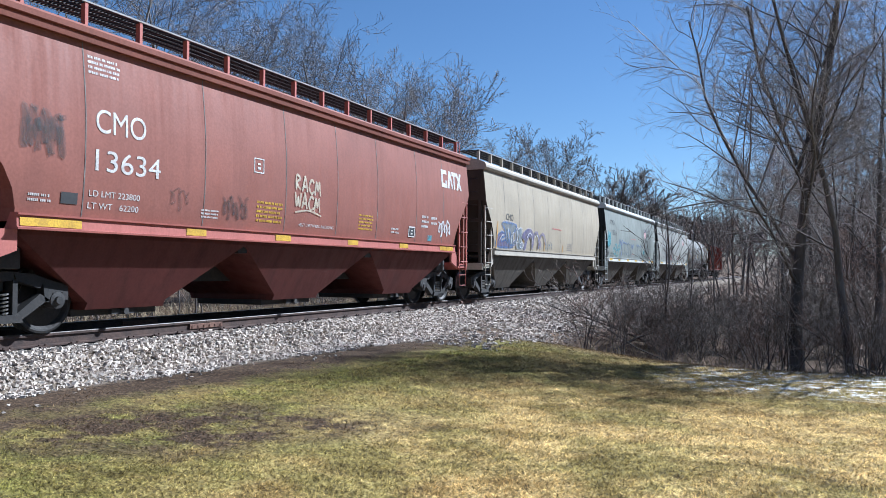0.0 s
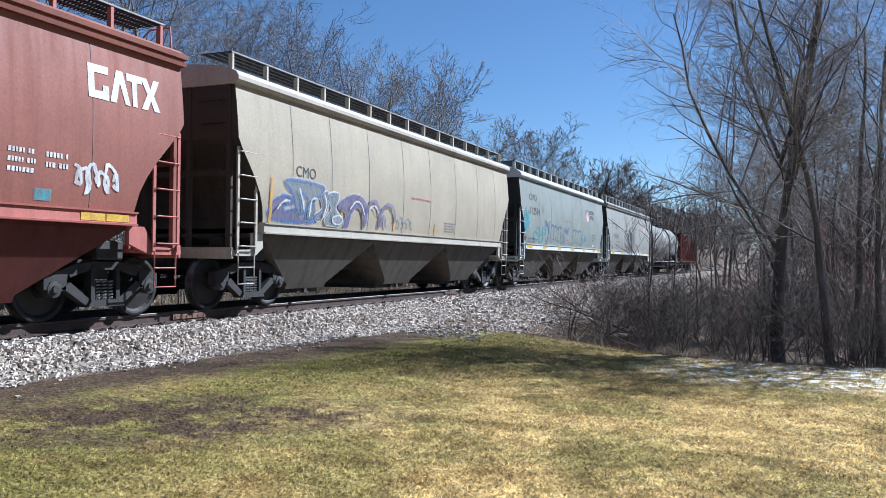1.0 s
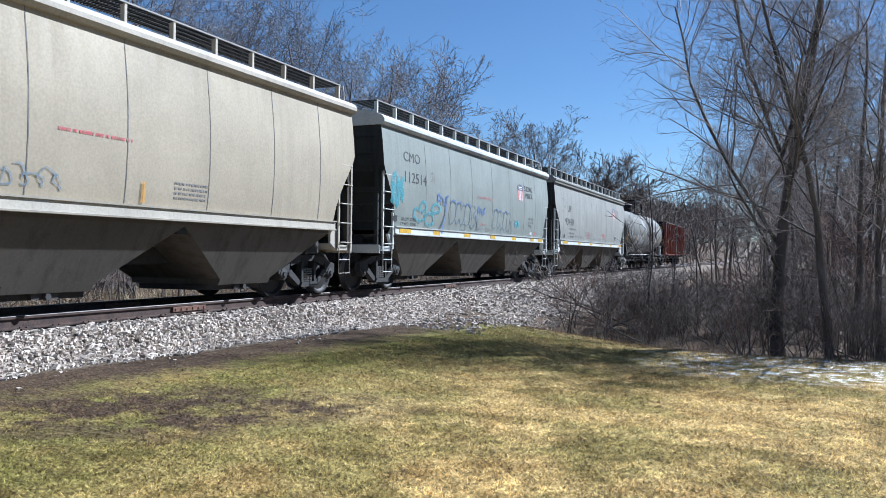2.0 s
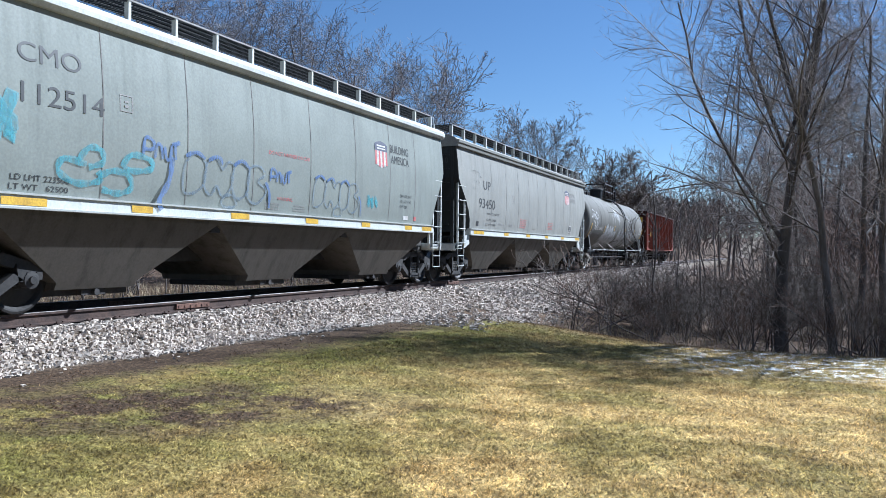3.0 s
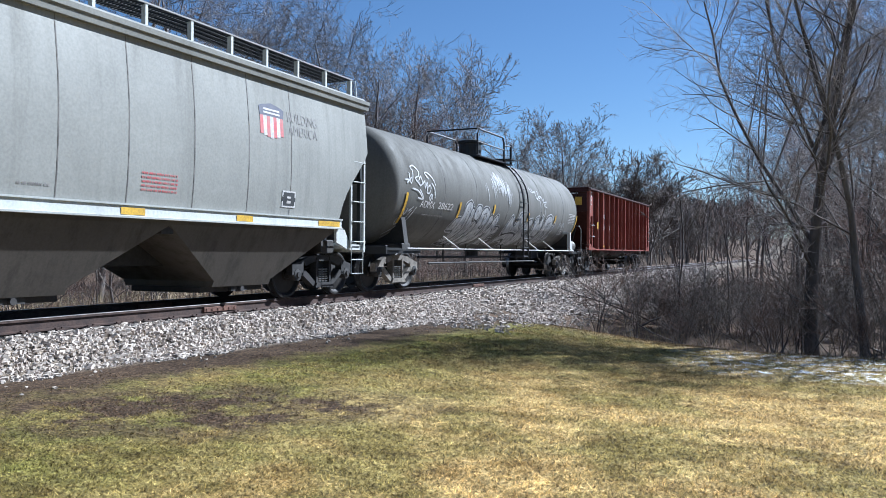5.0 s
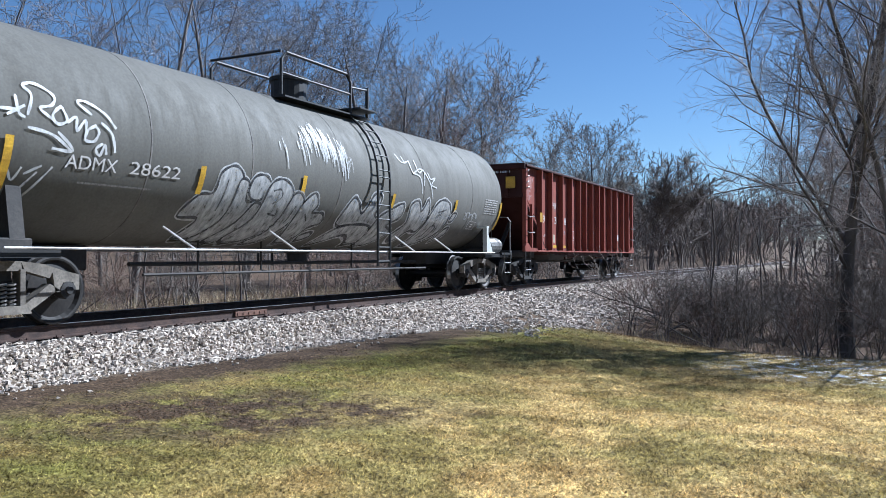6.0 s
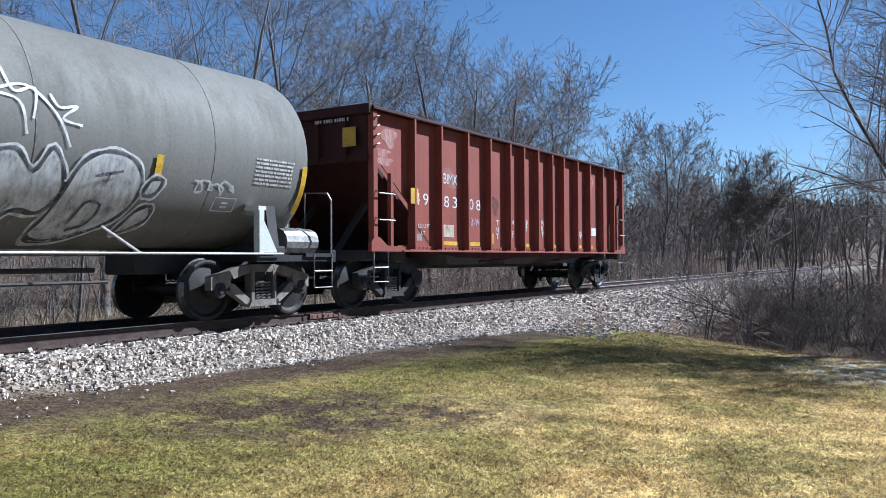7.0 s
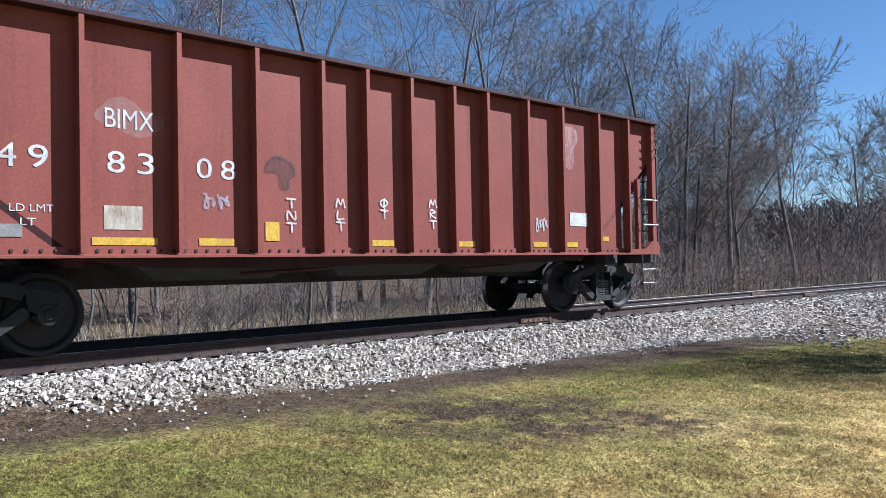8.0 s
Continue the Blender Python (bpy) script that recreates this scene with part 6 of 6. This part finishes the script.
# tall dead grass and stalks past the track and under the wood's edge
n = 16000
wx = np.concatenate([rng.uniform(-22, -12.4, n), rng.uniform(-5.2, 2.5, 2200)])
wy = np.concatenate([rng.uniform(2, 46, n), rng.uniform(17.6, 30, 2200)])
n = len(wx)
blades("dead_weeds", wx, wy, rng.uniform(0.15, 0.75, n) ** 1.3 * np.where(wx > -9, 0.55, 1.0), 0.007, 1.1, M_straw, "dry straw-coloured weeds and dead stalks", rng)


def sprout(rnd, pts, length, level, out, spec, kids):
    """Side branches along a line of (point, heading, radius)."""
    spread, shrink, nseg = spec[level][3], spec[level][4], len(pts) - 1
    for k in range(kids):
        f = (0.24 if level == 0 else 0.12) + (0.87 if level else 0.75) * (k + rnd.random()) / kids
        i = min(int(f * nseg), nseg - 1)
        g = f * nseg - i
        a, b = pts[i], pts[i + 1]
        base = a[0].lerp(b[0], min(g, 1.0))
        side = b[1].orthogonal().normalized()
        side.rotate(Matrix.Rotation(rnd.uniform(0, 2 * math.pi), 3, b[1]))
        ang = rnd.gauss(spread, 0.18)
        nd = (b[1] * math.cos(ang) + side * math.sin(ang)).normalized()
        ln = length * shrink * rnd.uniform(0.65, 1.25) * (1.1 - 0.4 * f)
        grow(rnd, base, nd, ln, min(b[2] * 0.7, a[2] * 0.5) if level else a[2] * rnd.uniform(0.2, 0.38), level + 1, out, spec)


def grow(rnd, p, d, length, r, level, out, spec):
    kids, wander, lift = spec[level][:3]
    nseg = (8, 6, 4, 3, 2)[level] if len(spec) > 4 else (6, 4, 2, 1)[level] if len(spec) > 3 else (5, 2, 1)[level]
    step = length / nseg
    pts = [(p, d, r)]
    for i in range(nseg):
        d = (d + Vector((rnd.gauss(0, wander), rnd.gauss(0, wander), rnd.gauss(0, wander) + lift))).normalized()
        q = p + d * step
        r1 = r * (0.88 if level else 0.86) if i < nseg - 1 else r * 0.55
        out.append((p.x, p.y, p.z, q.x, q.y, q.z, r, r1, level))
        p, r = q, r1
        pts.append((p, d, r))
    if level + 1 < len(spec):
        sprout(rnd, pts, length, level, out, spec, kids)


def limb(rnd, line, r, out, spec, kids):
    """A main limb along a given line, with its own branches."""
    line = [Vector(p) for p in line]
    pts, total = [(line[0], (line[1] - line[0]).normalized(), r)], 0.0
    for a, b in zip(line, line[1:]):
        d, r1 = (b - a).normalized(), r * 0.84
        out.append((a.x, a.y, a.z, b.x, b.y, b.z, r, r1, 1))
        total, r = total + (b - a).length, r1
        pts.append((b, d, r))
    sprout(rnd, pts, total * 0.9, 1, out, spec, kids)


def tubes(segs, sides):
    """Tapered tubes for rows of (from, to, radius, radius)."""
    s = np.asarray(segs)
    p, q, r0, r1 = s[:, 0:3], s[:, 3:6], s[:, 6], s[:, 7]
    d = q - p
    d /= np.linalg.norm(d, axis=1)[:, None] + 1e-9
    ref = np.where(np.abs(d[:, 2:3]) < 0.9, [[0, 0, 1.0]], [[1.0, 0, 0]])
    a = np.cross(d, ref)
    a /= np.linalg.norm(a, axis=1)[:, None]
    b = np.cross(d, a)
    ang = 2 * np.pi * np.arange(sides) / sides
    ring = a[:, None] * np.cos(ang)[None, :, None] + b[:, None] * np.sin(ang)[None, :, None]
    v = np.concatenate([p[:, None] + ring * r0[:, None, None], q[:, None] + ring * r1[:, None, None]], 1).reshape(-1, 3)
    k = np.arange(sides)
    f = np.stack([k, (k + 1) % sides, (k + 1) % sides + sides, k + sides], -1)
    f = (f[None] + 2 * sides * np.arange(len(s))[:, None, None]).reshape(-1, 4)
    return v, f


def tree(name, label, seed, high, r, spec, twig_mat, min_r, lean=(0, 0, 1), stems=1, category="tree", limbs=()):
    """A bare tree: trunk and limbs in one mesh, the crown of branches and twigs in another."""
    rnd = random.Random(seed)
    out = []
    for k in range(stems):
        d = Vector(lean) if stems == 1 else Vector((rnd.gauss(0, 0.55), rnd.gauss(0, 0.55), 1))
        grow(rnd, Vector((rnd.gauss(0, 0.08) * (stems > 1), rnd.gauss(0, 0.08) * (stems > 1), -0.15)), d.normalized(), high * (1 if stems == 1 else rnd.uniform(0.6, 1)), r, 0, out, spec)
    for line, lr, kids in limbs:
        limb(rnd, line, lr, out, spec, kids)
    out = np.array(out)
    out[:, 6:8] = np.maximum(out[:, 6:8], min_r)
    lv = out[:, 8]
    root = tagged(new(name), label, category)
    low, hi = (lv <= 1) if stems == 1 else (lv == 0), (lv > 1) if stems == 1 else (lv > 0)
    v, f = tubes(out[low], 6 if stems == 1 else 4)
    t = new("trunk", stuff_mesh("trunk", v, f, [M_bark], None, True))
    t.parent = root
    v, f = tubes(out[hi], 3)
    c = new("crown", stuff_mesh("crown", v, f, [twig_mat], None, True))
    c.parent = root
    return root


# each level: children, wander, lift, spread, length against its parent
WOOD = [(14, 0.06, 0.03, 0.78, 0.52), (9, 0.10, 0.03, 0.68, 0.46), (6, 0.13, 0.02, 0.68, 0.5), (3, 0.16, 0.01, 0.7, 0.6), (0, 0.16, 0.03, 0, 0)]
GROVE = [(15, 0.05, 0.03, 0.75, 0.44), (10, 0.11, 0.03, 0.7, 0.46), (7, 0.15, 0.015, 0.72, 0.5), (4, 0.18, 0.01, 0.72, 0.6), (0, 0.18, 0.0, 0, 0)]
ROUND = [(20, 0.05, 0.02, 0.85, 1.0), (10, 0.08, 0.025, 0.55, 0.45), (7, 0.12, 0.02, 0.6, 0.5), (5, 0.15, 0.01, 0.65, 0.6), (0, 0.16, 0.02, 0, 0)]
SAPLING = [(8, 0.09, 0.06, 0.6, 0.42), (4, 0.15, 0.08, 0.55, 0.5), (2, 0.2, 0.05, 0.6, 0.5), (0, 0.2, 0.03, 0, 0)]
SHRUB = [(5, 0.14, 0.0, 0.6, 0.55), (4, 0.2, 0.03, 0.6, 0.6), (2, 0.25, 0.02, 0.7, 0.6), (0, 0.25, 0.0, 0, 0)]


def plant(kinds, spots, group, rnd, lo=0.85, hi=1.15, used=None):
    """Copies of trees over the spots, turned and sized each its own way; the first use of a kind moves the tree itself."""
    used = set() if used is None else used
    for x, y, *s in spots:
        kind = kinds[s[1]] if len(s) > 1 else rnd.choice(kinds)
        k = s[0] if s else rnd.uniform(lo, hi)
        m = Matrix.Translation((x, y, ground_z(x, y))) @ Matrix.Rotation(rnd.uniform(0, 6.28) if len(s) < 3 else s[2], 4, "Z")
        if kind.name in used:
            t = copy_thing(kind, m)
        else:
            used.add(kind.name)
            t = kind
            t.matrix_basis = m
        t.scale = (k, k, k)
        t["group"] = group


rnd = random.Random(17)
M_grove = surface("pale_grey_twigs", (0.36, 0.315, 0.285), (0.22, 0.185, 0.165), 0.85, 0, 0.6, 6, 0.0, vary=0.15)
# the grove beside the lawn
grove = [tree("bare_tree", "tall bare tree with dense grey-brown twigs at the lawn's edge", 101, 9.5, 0.12, GROVE, M_grove, 0.0024, (-0.02, 0, 1)),
         tree("bare_tree", "leaning bare tree with long dark limbs at the lawn's edge", 102, 9.0, 0.12, GROVE, M_grove, 0.0024, (-0.06, 0.0, 1)),
         tree("bare_tree", "slender bare tree with fine upright twigs at the lawn's edge", 103, 10.0, 0.10, GROVE, M_grove, 0.0024, (0.05, 0.05, 1))]
# the foremost tree, with its long limb over the bank
forward = tree("bare_tree", "dark-trunked bare tree with a long limb leaning out over the bank", 104, 8.6, 0.19, GROVE, M_grove, 0.0024, (-0.03, 0, 1),
               limbs=(([(-0.05, 0, 2.6), (-0.5, 0.1, 3.4), (-1.05, 0.2, 4.3), (-1.55, 0.2, 5.3), (-1.95, 0.1, 6.3), (-2.1, 0, 7.3), (-2.3, 0, 8.1)], 0.06, 24),
                      ([(0, 0, 4.6), (-0.35, -0.1, 5.6), (-0.75, -0.2, 6.8), (-1.0, -0.3, 8.2)], 0.055, 18), ([(0, 0, 4.4), (0.35, 0.2, 5.6), (0.6, 0.3, 7.0), (0.9, 0.4, 8.6)], 0.06, 18)))
forward.matrix_basis = pose(-0.08, 19.5, ground_z(-0.08, 19.5))
forward["group"] = "grove beside the lawn"
plant(grove, [(0.95, 18.9, 0.9, 0), (1.9, 19.3, 0.9, 2), (2.5, 22.5, 0.95, 0), (3.2, 19.8, 0.95, 1), (2.3, 27.5, 1.0, 1), (0.2, 31.0, 0.9, 0), (1.9, 34.0, 1.1, 2), (1.5, 20.9, 0.9, 0, 1.0)],
      "grove beside the lawn", rnd)
# the tree line past the track
wood = [tree("woodland_tree", "bare deciduous tree in the wood past the track", 111, 10.2, 0.16, WOOD, M_twig, 0.006),
        tree("woodland_tree", "bare deciduous tree with reddish twigs past the track", 112, 9.6, 0.14, WOOD, M_twigred, 0.006, (0.08, 0.05, 1)),
        tree("woodland_tree", "slim bare tree rising above the wood past the track", 113, 11.5, 0.15, WOOD, M_twig, 0.006, (-0.04, 0.06, 1)),
        tree("woodland_tree", "round-crowned bare tree standing beside the track", 114, 6.0, 0.26, ROUND, M_twig, 0.020),
        tree("woodland_tree", "bare tree with spreading limbs in the wood along the track", 115, 10.5, 0.17, WOOD, M_twig, 0.0125),
        tree("woodland_tree", "bare forked tree standing above the thicket along the track", 116, 10.0, 0.16, WOOD, M_twig, 0.0125, (0.06, 0, 1))]
spots = [(-22, 51, 1.12, 4), (-22, 100, 1.4, 3), (-20, 142, 1.2, 3), (-22.5, 64, 1.0, 5), (-22, 73, 1.1, 4), (-23, 81, 1.15, 5)]
y = -6.0
while y < 46:
    spots.append((-20.5 - rnd.uniform(0, 6), y + rnd.uniform(-0.8, 0.8), rnd.uniform(0.82, 1.12), rnd.choice((0, 1, 2))))
    y += 1.95
for _ in range(7):
    spots.append((-29 - rnd.uniform(0, 14), rnd.uniform(0, 60), rnd.uniform(0.85, 1.1), rnd.choice((0, 1, 2))))
for xx, yy, k in ((-21.5, 37, 1.08), (-21, 41, 1.1), (-22.5, 45, 1.12)):
    spots.append((xx, yy, k, 0))
for yy in (56, 90, 110, 122, 160):
    spots.append((-25 - rnd.uniform(0, 6), yy, rnd.uniform(0.85, 1.0), rnd.choice((4, 5))))
for xx, yy in ((0.5, 38), (-3.2, 56), (-4.2, 66), (1.5, 46), (-1.0, 52), (2.0, 62)):
    spots.append((xx, yy, rnd.uniform(0.8, 1.0), rnd.choice((0, 1, 2))))
plant(wood, spots, "wood past the track", rnd)
thicket = [tree("sapling", "thin bare sapling in the thicket past the track", 120 + k, 4.5, 0.035, SAPLING, (M_twig, M_twigred)[k % 2], 0.006, category="sapling") for k in range(4)]
spots = []
for _ in range(140):
    yy = rnd.uniform(-4, 75)
    spots.append((-16.2 - abs(rnd.gauss(0, 5.0)), yy, rnd.uniform(0.5, 1.25)))
for _ in range(24):
    yy = rnd.uniform(60, 170)
    spots.append((-15.5 - abs(rnd.gauss(0, 6.0)), yy, rnd.uniform(0.8, 1.5)))
for _ in range(20):
    yy = rnd.uniform(42, 95)
    spots.append((rnd.uniform(-0.105, 0.09) * yy, yy, rnd.uniform(0.9, 1.7)))
spots += [(-3.2, 22.3, 1.0), (-3.45, 22.6, 0.8), (-2.9, 22.9, 0.9), (-2.3, 24.0, 0.8)]
plant(thicket, spots, "thicket past the track", rnd)
shrubs = [tree("shrub", "tangled leafless shrub on the bank beside the stones", 130 + k, 2.1, 0.016, SHRUB, (M_twig, M_twig, M_twigred)[k], 0.0042, stems=6, category="shrub") for k in range(3)]
spots = []
for _ in range(34):
    spots.append((rnd.uniform(-4.9, -0.8), rnd.uniform(19.0, 25.5), rnd.uniform(0.5, 0.95)))
for _ in range(44):
    yy = rnd.uniform(18.4, 36)
    spots.append((rnd.uniform(-4.3 + 0.03 * (yy - 18), 2.0), yy, rnd.uniform(0.3, 0.85)))
for _ in range(14):
    spots.append((rnd.uniform(-1.2, 2.6), rnd.uniform(17.4, 20), rnd.uniform(0.5, 1.0)))
for _ in range(18):
    spots.append((rnd.uniform(-0.4, 3.4), rnd.uniform(19, 30), rnd.uniform(1.0, 1.6)))
branches = [tree("fallen_branch", "dead fallen branch lying on the wooded bank", 140 + k, 3.4, 0.03, SAPLING, M_twig, 0.006, ((0.9, 0.3, 0.18), (-0.8, 0.5, 0.12))[k], category="branch") for k in range(2)]
plant(branches, [(-4.6, 20.2, 1.0, 0, 0.3), (-2.2, 19.3, 0.9, 1, 0.2), (-3.4, 23.5, 1.2, 0, 2.6), (-4.4, 27.0, 1.2, 1, 0.9), (-1.2, 21.4, 1.0, 0, 1.4)], "fallen branches", rnd)
used = set()
plant(shrubs, spots, "brush on the bank", rnd, used=used)
spots = []
for _ in range(72):
    yy = rnd.uniform(2, 70)
    spots.append((-15.0 - abs(rnd.gauss(0, 2.6)), yy, rnd.uniform(0.55, 1.2)))
for _ in range(34):
    spots.append((-17.0 - rnd.uniform(0, 9), rnd.uniform(4, 60), rnd.uniform(0.9, 1.6)))
plant(shrubs, spots, "undergrowth past the track", rnd, used=used)

# woods along the horizon, too far to tell one tree from the next
rw = random.Random(5)
out = []
grow(rw, Vector((0, 0, -0.3)), Vector((0, 0, 1)), 11, 0.22, 0, out, [(14, 0.07, 0.05, 0.7, 0.44), (4, 0.14, 0.06, 0.6, 0.45), (0, 0.2, 0.05, 0, 0)])
seg = np.array(out)
seg[:, 6:8] = np.maximum(seg[:, 6:8] * 0.7, 0.06)
fv, ff = tubes(seg, 3)
seg[:, 6:8] = np.maximum(seg[:, 6:8], 0.15)
far_v = tubes(seg, 3)[0]
allv, allf, n = [], [], 0
for i in range(1700):
    low = i % 5 > 1
    a, d = math.radians(rw.uniform(-30, 90)), rw.uniform(60, 210) if low else rw.uniform(110, 300)
    if i >= 720:
        low, a, d = i % 3 == 0, math.radians(rw.uniform(-16, 12)), rw.uniform(75, 240)
    if i >= 1000:
        low, a, d = False, math.radians(rw.uniform(-14, 40)), rw.uniform(190, 400)
    x, y = -d * math.sin(a), d * math.cos(a)
    if (d < 330 and abs(x - TRACK_X) < (5 if low else 8)) or (x > -8 and not low and d < 70):
        continue
    k, c, s = rw.uniform(0.25, 0.5) if low else rw.uniform(0.8, 1.3), math.cos(rw.uniform(0, 6.28)), math.sin(rw.uniform(0, 6.28))
    h = math.hypot(c, s) or 1
    c, s = c / h, s / h
    w = (far_v if i >= 1000 else fv) * k
    allv.append(np.stack([w[:, 0] * c - w[:, 1] * s + x, w[:, 0] * s + w[:, 1] * c + y, w[:, 2] + ground_z(x, y)], -1))
    allf.append(ff + n)
    n += len(fv)
tagged(new("distant_woods", stuff_mesh("distant_woods", np.concatenate(allv), np.concatenate(allf), [M_twig])), "distant leafless woods along the horizon", "woods", kind="stuff")


# ---- what moves ----
def motions():
    times = [i / 10 for i in range(81)]
    for car, y0 in train:
        walk(car, [(t, pose(TRACK_X, y0 - gone(t), 0)) for t in times])
    turns = [i / 30 for i in range(241)]
    for wheelset, y in wheelsets:
        walk(wheelset, [(t, pose(0, y, WHEEL_R, math.degrees(gone(t) / WHEEL_R) % 360)) for t in turns])


motions()
